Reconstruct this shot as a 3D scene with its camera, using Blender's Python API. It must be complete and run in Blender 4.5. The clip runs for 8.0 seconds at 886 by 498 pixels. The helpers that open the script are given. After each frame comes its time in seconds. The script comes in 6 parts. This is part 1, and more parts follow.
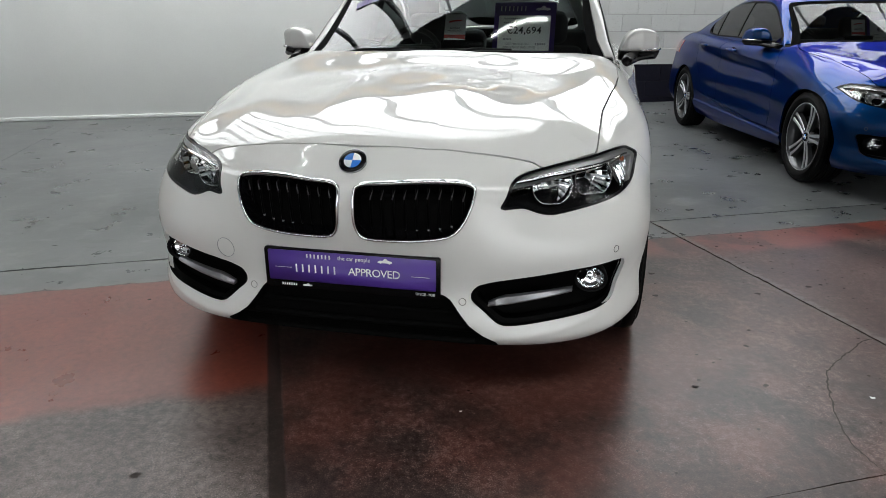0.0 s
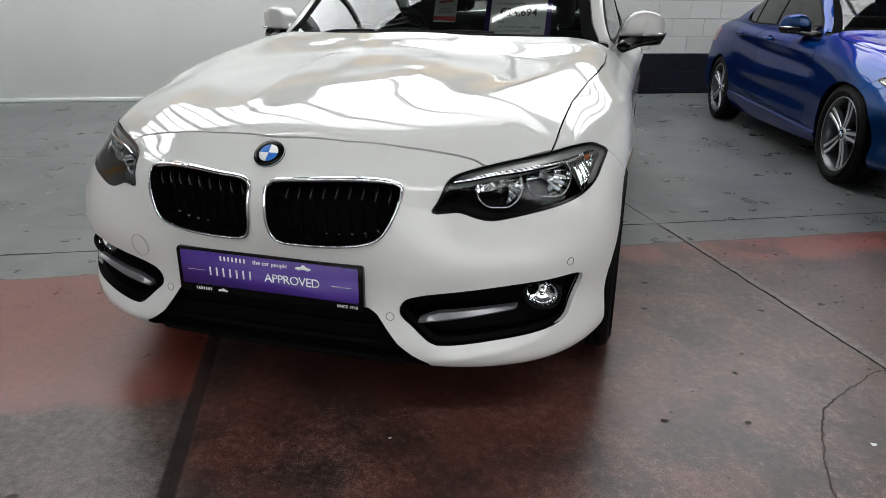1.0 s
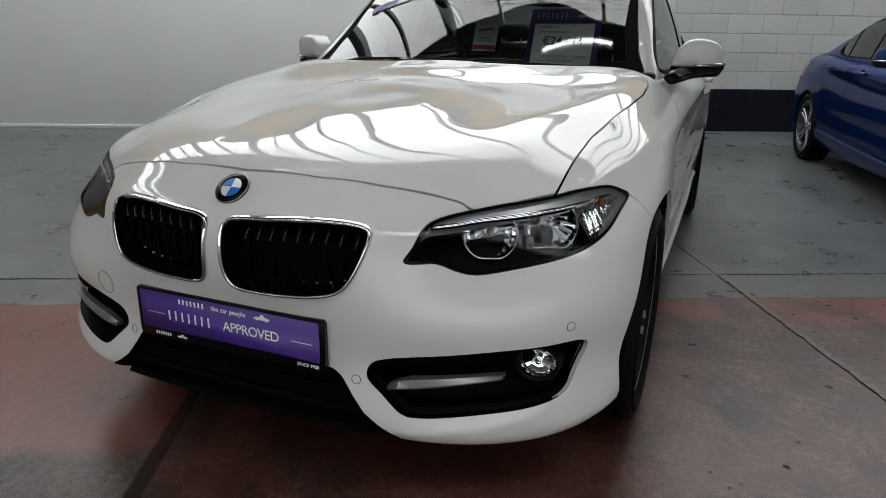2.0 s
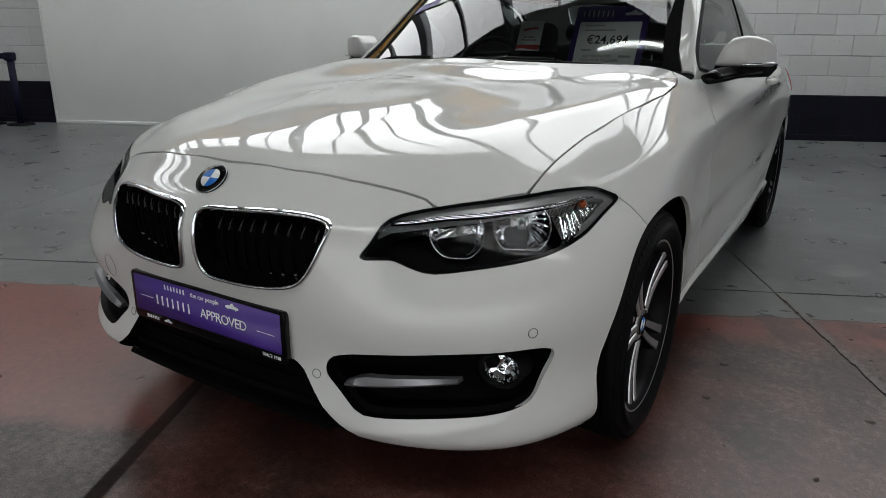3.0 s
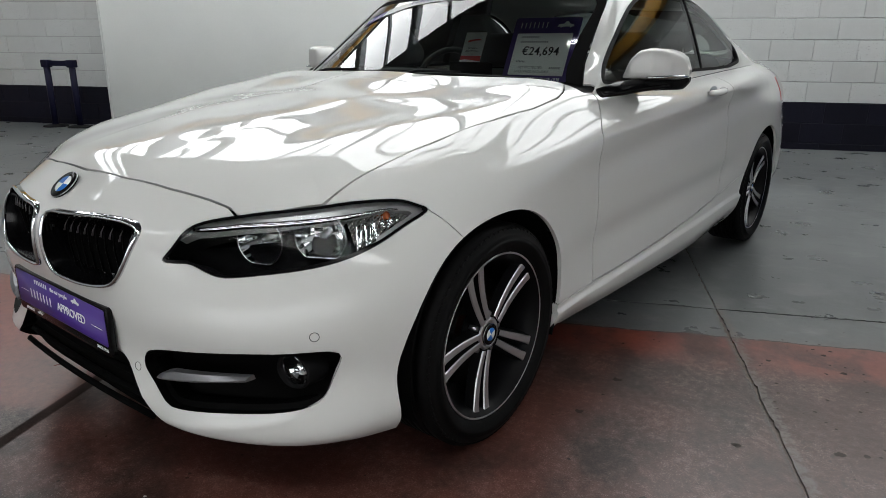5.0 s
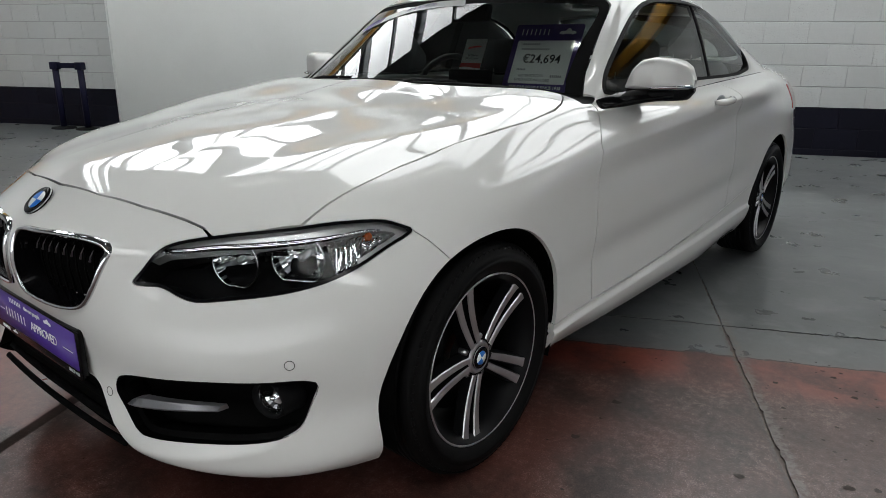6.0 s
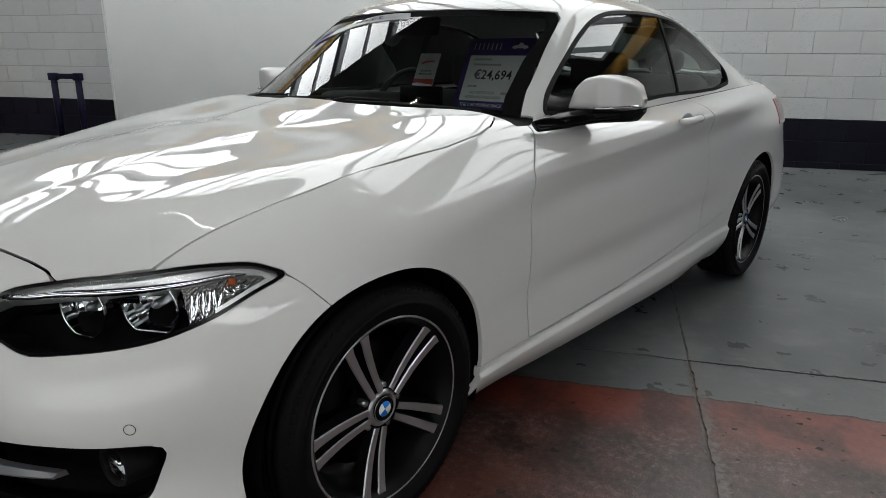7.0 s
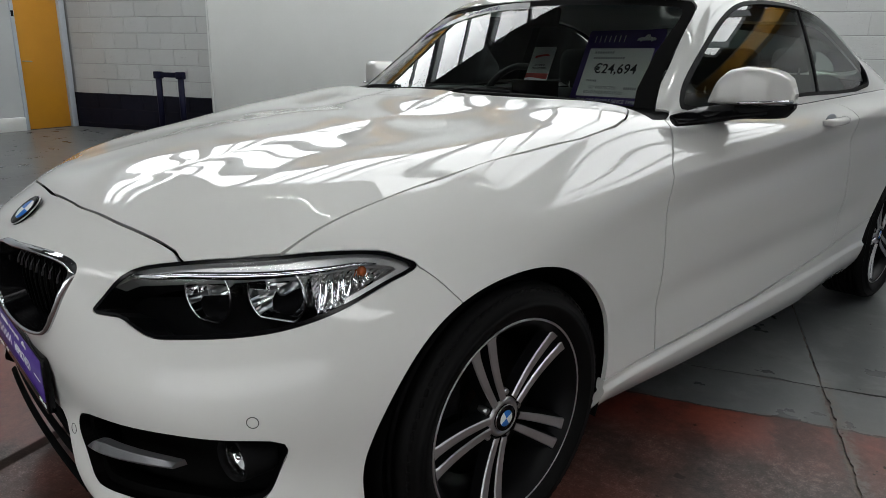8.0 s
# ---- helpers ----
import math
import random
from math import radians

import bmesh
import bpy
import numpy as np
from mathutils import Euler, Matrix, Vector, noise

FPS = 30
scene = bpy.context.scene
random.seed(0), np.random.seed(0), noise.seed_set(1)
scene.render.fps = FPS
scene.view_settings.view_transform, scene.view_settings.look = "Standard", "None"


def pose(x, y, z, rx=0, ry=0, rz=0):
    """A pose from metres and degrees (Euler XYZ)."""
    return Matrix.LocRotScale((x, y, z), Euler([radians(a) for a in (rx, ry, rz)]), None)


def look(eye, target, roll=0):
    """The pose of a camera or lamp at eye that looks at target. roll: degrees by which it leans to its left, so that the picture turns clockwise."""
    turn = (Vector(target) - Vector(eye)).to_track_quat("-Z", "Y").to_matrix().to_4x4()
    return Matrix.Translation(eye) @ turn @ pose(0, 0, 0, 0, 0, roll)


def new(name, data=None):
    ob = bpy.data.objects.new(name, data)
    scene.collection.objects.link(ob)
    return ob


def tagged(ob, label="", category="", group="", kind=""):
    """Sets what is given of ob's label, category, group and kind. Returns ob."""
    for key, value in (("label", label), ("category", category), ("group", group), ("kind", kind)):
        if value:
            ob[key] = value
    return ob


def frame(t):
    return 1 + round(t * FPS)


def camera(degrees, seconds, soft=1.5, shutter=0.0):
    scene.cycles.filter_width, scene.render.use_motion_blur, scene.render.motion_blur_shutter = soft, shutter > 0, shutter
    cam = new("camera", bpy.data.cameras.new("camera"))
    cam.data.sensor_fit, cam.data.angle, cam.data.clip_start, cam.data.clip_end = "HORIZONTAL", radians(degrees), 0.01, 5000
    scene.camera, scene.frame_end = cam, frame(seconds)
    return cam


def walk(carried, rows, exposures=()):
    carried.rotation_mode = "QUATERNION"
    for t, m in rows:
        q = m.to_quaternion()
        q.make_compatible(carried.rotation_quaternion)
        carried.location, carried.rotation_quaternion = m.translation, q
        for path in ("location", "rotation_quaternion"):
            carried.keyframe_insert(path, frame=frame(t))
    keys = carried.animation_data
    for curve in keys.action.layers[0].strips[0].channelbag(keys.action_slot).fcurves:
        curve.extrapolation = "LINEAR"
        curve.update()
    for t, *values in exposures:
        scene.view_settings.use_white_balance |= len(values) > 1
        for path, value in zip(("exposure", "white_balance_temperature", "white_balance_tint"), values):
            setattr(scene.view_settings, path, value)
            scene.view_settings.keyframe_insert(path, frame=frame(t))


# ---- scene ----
# the room's axes are x along the back wall and y towards it; the white car stands turned in it
cam = camera(67.7, 8.0, soft=0.7)
PATH = [
    (0, (-0.52, -2.488, 1.109), (-0.054, -0.655, 0.458), 0.1),
    (0.5, (-0.323, -2.401, 1.091), (0.117, -0.582, 0.385), 0.6),
    (1, (-0.179, -2.321, 1.082), (0.162, -0.473, 0.397), 0.6),
    (1.5, (-0.053, -2.195, 1.07), (0.194, -0.311, 0.446), 0.7),
    (3, (0.359, -2.075, 1.032), (0.18, -0.171, 0.446), 0.7),
    (3.5, (0.513, -2.19, 1.061), (0.255, -0.295, 0.476), 0.6),
    (4, (0.674, -2.214, 1.074), (0.364, -0.325, 0.495), 0.3),
    (4.5, (0.885, -2.124, 1.068), (0.525, -0.243, 0.49), 0.3),
    (6, (1.001, -1.949, 1.094), (0.574, -0.081, 0.52), 0.6),
    (6.5, (1.068, -1.842, 1.122), (0.625, 0.025, 0.556), 0.4),
    (7, (1.235, -1.709, 1.125), (0.754, 0.152, 0.572), 0.5),
    (7.5, (1.25, -1.644, 1.109), (0.709, 0.204, 0.568), 0.9),
    (8, (1.081, -1.648, 1.068), (0.389, 0.15, 0.532), 1.2),
]
walk(cam, [(t, look(eye, target, roll)) for t, eye, target, roll in PATH],
     [(0, 0.04), (0.5, 0.04), (1.0, 0.04), (1.5, -0.27), (3.0, -0.56), (3.5, -0.58), (4.0, -0.40), (4.5, -0.10), (6.0, -0.18), (6.5, -0.40), (7.0, -0.32), (7.5, -0.17), (8.0, -0.30)])

# ---------------------------------------------------------------- light
world = bpy.data.worlds.new("overcast_sky")
scene.world = world
world.use_nodes = True
wn = world.node_tree.nodes
sky = wn.new("ShaderNodeTexSky")
sky.sky_type = "NISHITA"
sky.sun_disc = False
sky.sun_elevation, sky.sun_rotation = radians(48), radians(200)
world.node_tree.links.new(sky.outputs[0], wn["Background"].inputs[0])
wn["Background"].inputs[1].default_value = 0.08
scene.view_settings.exposure = 0.0
SKYLIGHT = 5.1
# raised above SKYLIGHT for more light from the front
FRONT_SKYLIGHT = 7.2
# strength of the glow added in front of the cars
FRONT_FILL = 1.8

# ---------------------------------------------------------------- materials


def mat(name, color=(0.5, 0.5, 0.5), rough=0.5, metal=0.0, coat=0.0, spec=0.5):
    m = bpy.data.materials.new(name)
    m.use_nodes = True
    b = m.node_tree.nodes["Principled BSDF"]
    b.inputs["Base Color"].default_value = (*color, 1)
    b.inputs["Roughness"].default_value = rough
    b.inputs["Metallic"].default_value = metal
    b.inputs["Coat Weight"].default_value = coat
    b.inputs["Coat Roughness"].default_value = 0.0
    b.inputs["Specular IOR Level"].default_value = spec
    return m


def nd(m, kind, **kw):
    n = m.node_tree.nodes.new("ShaderNode" + kind)
    for key, v in kw.items():
        n.inputs[key].default_value = v
    return n


def wire(m, a, b):
    m.node_tree.links.new(a, b)


def coords(m, scale=(1, 1, 1)):
    tc = nd(m, "TexCoord")
    mp = nd(m, "Mapping")
    mp.inputs["Scale"].default_value = scale
    wire(m, tc.outputs["Object"], mp.inputs["Vector"])
    return mp.outputs["Vector"]


def noise_tex(m, vec, scale, detail=6.0, rough=0.6):
    n = nd(m, "TexNoise", Scale=scale, Detail=detail, Roughness=rough)
    wire(m, vec, n.inputs["Vector"])
    return n.outputs["Fac"]


def ramp(m, fac, stops):
    r = nd(m, "ValToRGB")
    el = r.color_ramp.elements
    while len(el) < len(stops):
        el.new(0.5)
    for e, (p, c) in zip(el, stops):
        e.position, e.color = p, (*c, 1) if len(c) == 3 else c
    wire(m, fac, r.inputs["Fac"])
    return r.outputs["Color"]


def math_node(m, op, a, b=None):
    n = nd(m, "Math")
    n.operation = op
    for i, v in enumerate((a, b)):
        if v is None:
            continue
        if isinstance(v, (int, float)):
            n.inputs[i].default_value = v
        else:
            wire(m, v, n.inputs[i])
    return n.outputs[0]


def mixc(m, fac, a, b, blend="MIX"):
    n = nd(m, "Mix")
    n.data_type, n.blend_type = "RGBA", blend
    for i, v in ((0, fac), (6, a), (7, b)):
        if isinstance(v, (int, float)):
            n.inputs[i].default_value = v
        elif isinstance(v, tuple):
            n.inputs[i].default_value = (*v, 1)
        else:
            wire(m, v, n.inputs[i])
    return n.outputs[2]


def bump(m, height, strength=0.3, dist=0.002):
    n = nd(m, "Bump", Strength=strength, Distance=dist)
    wire(m, height, n.inputs["Height"])
    wire(m, n.outputs[0], m.node_tree.nodes["Principled BSDF"].inputs["Normal"])
    return n


def bsdf(m):
    return m.node_tree.nodes["Principled BSDF"]


def varied(name, color, rough, amount=0.12, scale=6.0, grain=180.0, relief=0.15, metal=0.0, spec=0.5):
    """A plain material with soft blotches, fine grain and uneven gloss."""
    m = mat(name, color, rough, metal, spec=spec)
    v = coords(m)
    big = noise_tex(m, v, scale)
    fine = noise_tex(m, v, grain, 3)
    both = math_node(m, "ADD", math_node(m, "MULTIPLY", big, 0.7), math_node(m, "MULTIPLY", fine, 0.3))
    lo = tuple(c * (1 - amount) for c in color)
    hi = tuple(min(1, c * (1 + amount)) for c in color)
    wire(m, ramp(m, both, [(0.3, lo), (0.7, hi)]), bsdf(m).inputs["Base Color"])
    rr = math_node(m, "ADD", math_node(m, "MULTIPLY", big, 0.2), rough - 0.1)
    wire(m, rr, bsdf(m).inputs["Roughness"])
    bump(m, fine, relief, 0.001)
    return m


def paint(name, color, flake=0.0):
    m = mat(name, color, 0.5 if not flake else 0.42, 0.0 if not flake else 0.92, coat=1.0 if not flake else 0.7, spec=0.0 if not flake else 0.3)
    if flake:
        bsdf(m).inputs["Specular Tint"].default_value = (0.04, 0.22, 0.8, 1)
    v = coords(m)
    peel = noise_tex(m, v, 60, 2)
    n = nd(m, "Bump", Strength=0.004, Distance=0.002)
    wire(m, peel, n.inputs["Height"])
    wire(m, n.outputs[0], bsdf(m).inputs["Coat Normal"])
    if flake:
        fl = noise_tex(m, v, 900, 2)
        wire(m, ramp(m, fl, [(0.35, tuple(c * 0.75 for c in color)), (0.7, tuple(min(1, c * 1.3) for c in color))]), bsdf(m).inputs["Base Color"])
    return m


def glass(name, tint=(0.8, 0.88, 0.86), ior=1.5):
    """A thin pane: clear tinted view with a real mirror gloss by angle."""
    m = bpy.data.materials.new(name)
    m.use_nodes = True
    nt = m.node_tree
    nt.nodes.remove(nt.nodes["Principled BSDF"])
    tr = nd(m, "BsdfTransparent", Color=(*tint, 1))
    gl = nd(m, "BsdfGlossy", Color=(1, 1, 1, 1), Roughness=0.0)
    fr = nd(m, "Fresnel", IOR=ior)
    mx = nd(m, "MixShader")
    wire(m, fr.outputs[0], mx.inputs[0])
    wire(m, tr.outputs[0], mx.inputs[1])
    wire(m, gl.outputs[0], mx.inputs[2])
    wire(m, mx.outputs[0], nt.nodes["Material Output"].inputs[0])
    return m


def glow(name, color, strength):
    m = bpy.data.materials.new(name)
    m.use_nodes = True
    b = bsdf(m)
    b.inputs["Base Color"].default_value = (*color, 1)
    b.inputs["Emission Color"].default_value = (*color, 1)
    b.inputs["Emission Strength"].default_value = strength
    return m


WHITE = paint("white_car_paint", (0.64, 0.64, 0.617))
BLUE = paint("blue_metallic_paint", (0.001, 0.030, 0.118), flake=1)
BLACK_GLOSS = mat("gloss_black_plastic", (0.003, 0.003, 0.0035), 0.15, spec=0.14)
BLACK = varied("black_plastic", (0.005, 0.005, 0.0055), 0.65, 0.3, 20, 400, 0.3, spec=0.1)
LINER = mat("matt_black_liner", (0.002, 0.002, 0.002), 0.9, spec=0.05)
SLAT = mat("black_grille_slat", (0.0015, 0.0015, 0.0015), 0.45, spec=0.03)
RUBBER = varied("tyre_rubber", (0.0030, 0.0030, 0.0031), 0.62, 0.3, 14, 300, 0.3, spec=0.10)
SLAT_GLINT = mat("dull_slat_tip", (0.10, 0.10, 0.105), 0.3, 0.8)
CHROME = mat("chrome", (0.62, 0.63, 0.64), 0.04, 1.0)
SATIN = mat("satin_silver", (0.42, 0.43, 0.44), 0.28, 1.0)
MACHINED = varied("machined_alloy", (0.50, 0.50, 0.505), 0.34, 0.08, 8, 500, 0.1, metal=0.85)
RIM_DARK = mat("dark_grey_alloy_paint", (0.003, 0.003, 0.0035), 0.45, 0.0, spec=0.1)
RIM_SILVER = mat("silver_alloy_paint", (0.52, 0.53, 0.55), 0.28, 0.8, coat=0.5)
RIM_GREY = mat("grey_alloy_paint", (0.06, 0.062, 0.066), 0.35, 0.6, coat=0.3)
STEEL = mat("brake_steel", (0.025, 0.024, 0.023), 0.4, 1.0)
SCREEN = glass("windscreen_glass", (0.92, 0.97, 0.95), 1.52)
SIDEGLASS = glass("side_glass", (0.52, 0.62, 0.57), 1.5)
TINTED = glass("dark_tinted_glass", (0.1, 0.11, 0.12), 1.5)
LENS = glass("headlamp_lens", (0.96, 0.97, 0.97), 1.2)
REFLECTOR = mat("lamp_reflector", (0.94, 0.95, 0.96), 0.06, 1.0)
RIBBED = mat("ribbed_indicator_reflector", (0.88, 0.87, 0.85), 0.08, 1.0)
rib_wave = nd(RIBBED, "TexWave", Scale=62.0, Distortion=1.2)
wire(RIBBED, coords(RIBBED, (1, 1, 0.6)), rib_wave.inputs["Vector"])
bump(RIBBED, rib_wave.outputs["Fac"], 1.0, 0.009)
AMBER = mat("amber_bulb", (0.40, 0.10, 0.03), 0.25)
REDLENS = mat("red_lamp_lens", (0.35, 0.012, 0.015), 0.12, coat=1)
CLOTH = varied("anthracite_seat_cloth", (0.028, 0.029, 0.032), 0.85, 0.3, 12, 600, 0.5)
DASH = varied("dashboard_black", (0.014, 0.014, 0.015), 0.6, 0.25, 10, 500, 0.4)
PURPLE = mat("purple_print", (0.058, 0.022, 0.22), 0.4)
PURPLE_DARK = mat("purple_card_print", (0.055, 0.028, 0.17), 0.45)
PAPER = mat("white_print", (0.84, 0.86, 0.84), 0.5)
INK = mat("black_ink", (0.015, 0.015, 0.018), 0.5)
GREYINK = mat("grey_ink", (0.22, 0.24, 0.25), 0.5)
REDPRINT = mat("red_leaflet_print", (0.55, 0.06, 0.05), 0.45)
DARKRED = mat("dark_red_leaflet_print", (0.2, 0.02, 0.02), 0.45)
ROUNDEL_BLUE = mat("enamel_blue", (0.02, 0.16, 0.55), 0.4, spec=0.2)
ROUNDEL_WHITE = mat("enamel_white", (0.8, 0.81, 0.8), 0.4, spec=0.2)

# ---------------------------------------------------------------- mesh tools


def part(name, data, material, parent=None, label="", smooth=True):
    """Links a bmesh or a mesh as one object under its thing."""
    if isinstance(data, bmesh.types.BMesh):
        me = bpy.data.meshes.new(name)
        data.to_mesh(me)
        data.free()
        if smooth:
            me.shade_smooth()
    else:
        me = data
    if material and not me.materials:
        me.materials.append(material)
    ob = new(name, me)
    ob.parent = parent
    if label:
        ob["label"] = label
    return ob


def empty(name, m, label, category, group="", kind=""):
    e = new(name)
    e.matrix_world = m
    e.empty_display_size = 0.1
    return tagged(e, label, category, group, kind)


def box(bm, lo, hi, bevel=0.0, seg=2, m=None):
    """Adds a box with rounded edges to bm."""
    b2 = bmesh.new()
    bmesh.ops.create_cube(b2, size=1)
    size = [h - l for l, h in zip(lo, hi)]
    mid = [(h + l) / 2 for l, h in zip(lo, hi)]
    bmesh.ops.transform(b2, matrix=Matrix.Translation(mid) @ Matrix.Diagonal((*size, 1)), verts=b2.verts)
    if bevel:
        bmesh.ops.bevel(b2, geom=b2.edges[:], offset=min(bevel, min(size) * 0.49), segments=seg, profile=0.5, affect="EDGES")
    return join(bm, b2, m)


def join(bm, b2, m=None):
    if m is not None:
        bmesh.ops.transform(b2, matrix=m, verts=b2.verts)
    me = bpy.data.meshes.new("tmp")
    b2.to_mesh(me)
    b2.free()
    bm.from_mesh(me)
    bpy.data.meshes.remove(me)
    return bm


def lathe(bm, profile, seg=64, axis="X", a0=0.0, a1=2 * math.pi):
    """Turns (axial, radius) pairs round an axis."""
    full = abs(a1 - a0 - 2 * math.pi) < 1e-6
    n = seg if full else seg + 1
    rings = []
    for u, r in profile:
        ring = []
        for k in range(n):
            a = a0 + (a1 - a0) * k / seg
            p = (u, r * math.cos(a), r * math.sin(a)) if axis == "X" else (r * math.cos(a), u, r * math.sin(a)) if axis == "Y" else (r * math.cos(a), r * math.sin(a), u)
            ring.append(bm.verts.new(p))
        rings.append(ring)
    for r0, r1 in zip(rings, rings[1:]):
        for k in range(n if full else n - 1):
            bm.faces.new((r0[k], r0[(k + 1) % n], r1[(k + 1) % n], r1[k]))
    return bm


def tube(bm, pts, radius, seg=10, closed=False, squash=1.0):
    """A round bar along a line of points."""
    pts = [Vector(p) for p in pts]
    n = len(pts)
    rings = []
    side = None
    for i, p in enumerate(pts):
        a = pts[(i - 1) % n] if closed or i else p
        b = pts[(i + 1) % n] if closed or i < n - 1 else p
        d = (b - a).normalized()
        if side is None:
            side = d.orthogonal().normalized()
        side = (side - d * side.dot(d)).normalized()
        up = d.cross(side)
        r = radius[i] if isinstance(radius, (list, tuple)) else radius
        rings.append([bm.verts.new(p + side * (r * math.cos(t)) + up * (r * squash * math.sin(t))) for t in (2 * math.pi * k / seg for k in range(seg))])
    pairs = list(zip(rings, rings[1:])) + ([(rings[-1], rings[0])] if closed else [])
    for r0, r1 in pairs:
        for k in range(seg):
            bm.faces.new((r0[k], r0[(k + 1) % seg], r1[(k + 1) % seg], r1[k]))
    if not closed:
        bm.faces.new(rings[0][::-1])
        bm.faces.new(rings[-1])
    return bm


def prism(bm, outline, d0, d1, m=None, bevel=0.0):
    """A plate: an outline in its own x, y plane, from height d0 to d1."""
    b2 = bmesh.new()
    lo = [b2.verts.new((x, y, d0)) for x, y in outline]
    hi = [b2.verts.new((x, y, d1)) for x, y in outline]
    b2.faces.new(lo[::-1])
    top = b2.faces.new(hi)
    n = len(outline)
    for k in range(n):
        b2.faces.new((lo[k], lo[(k + 1) % n], hi[(k + 1) % n], hi[k]))
    if bevel:
        bmesh.ops.bevel(b2, geom=list(top.edges), offset=bevel, segments=2, profile=0.5, affect="EDGES")
    bmesh.ops.recalc_face_normals(b2, faces=b2.faces)
    return join(bm, b2, m)


def rounded(w, h, r, seg=5):
    """A rectangle's outline with round corners, about its middle."""
    out = []
    for cx, cy, a in ((w / 2 - r, h / 2 - r, 0), (-w / 2 + r, h / 2 - r, 90), (-w / 2 + r, -h / 2 + r, 180), (w / 2 - r, -h / 2 + r, 270)):
        for k in range(seg + 1):
            t = radians(a + 90 * k / seg)
            out.append((cx + r * math.cos(t), cy + r * math.sin(t)))
    return out


def words(name, text, size, material, parent, m, align="CENTER", depth=0.0004, space=1.0, bold=0.0):
    """Lettering in the built-in face as a thin mesh."""
    cu = bpy.data.curves.new(name, "FONT")
    cu.body, cu.size, cu.align_x, cu.align_y, cu.extrude, cu.space_character = text, size, align, "CENTER", depth, space
    cu.resolution_u, cu.offset = 3, bold
    tmp = bpy.data.objects.new("tmp", cu)
    me = bpy.data.meshes.new_from_object(tmp)
    me.name = name
    bpy.data.objects.remove(tmp)
    me.materials.clear()
    ob = part(name, me, material, parent)
    ob.matrix_local = m
    return ob


def spline(ts, ys, tq):
    """Natural cubic through (ts, ys), at tq; ys may hold several columns."""
    ts, ys, tq = np.asarray(ts, float), np.asarray(ys, float), np.asarray(tq, float)
    flat = ys.ndim == 1
    ys = ys[:, None] if flat else ys
    n = len(ts)
    h = np.diff(ts)
    a = np.zeros((n, n))
    b = np.zeros_like(ys)
    a[0, 0] = a[-1, -1] = 1
    for i in range(1, n - 1):
        a[i, i - 1:i + 2] = h[i - 1], 2 * (h[i - 1] + h[i]), h[i]
        b[i] = 6 * ((ys[i + 1] - ys[i]) / h[i] - (ys[i] - ys[i - 1]) / h[i - 1])
    s = np.linalg.solve(a, b)
    k = np.clip(np.searchsorted(ts, tq) - 1, 0, n - 2)
    u = (tq - ts[k])[:, None]
    w = (ts[k + 1] - tq)[:, None]
    hk = h[k][:, None]
    out = s[k] * w**3 / (6 * hk) + s[k + 1] * u**3 / (6 * hk) + (ys[k] / hk - s[k] * hk / 6) * w + (ys[k + 1] / hk - s[k + 1] * hk / 6) * u
    return out[:, 0] if flat else out


def smooth_loop(pts, per=8):
    """A closed round curve through a few points."""
    p = np.array(pts, float)
    n = len(p)
    q = np.vstack([p[-3:], p, p[:3]])
    d = np.concatenate([[0], np.cumsum(np.sqrt(np.linalg.norm(np.diff(q, axis=0), axis=1)))])
    t = np.concatenate([np.linspace(d[i + 3], d[i + 4], per, endpoint=False) for i in range(n)])
    return spline(d, q, t)


def signed(poly, pts):
    """Distance of points inside (+) or outside (-) a closed outline."""
    poly = np.asarray(poly, float)
    a, b = poly, np.roll(poly, -1, axis=0)
    best = np.full(len(pts), 1e9)
    inside = np.zeros(len(pts), bool)
    for p, q in zip(a, b):
        e = q - p
        w = pts - p
        t = np.clip((w @ e) / max(e @ e, 1e-12), 0, 1)
        best = np.minimum(best, np.linalg.norm(w - t[:, None] * e, axis=1))
        c = (p[1] <= pts[:, 1]) != (q[1] <= pts[:, 1])
        if abs(e[1]) > 1e-12:
            inside ^= c & (pts[:, 0] < p[0] + (pts[:, 1] - p[1]) / e[1] * e[0])
    return np.where(inside, best, -best)


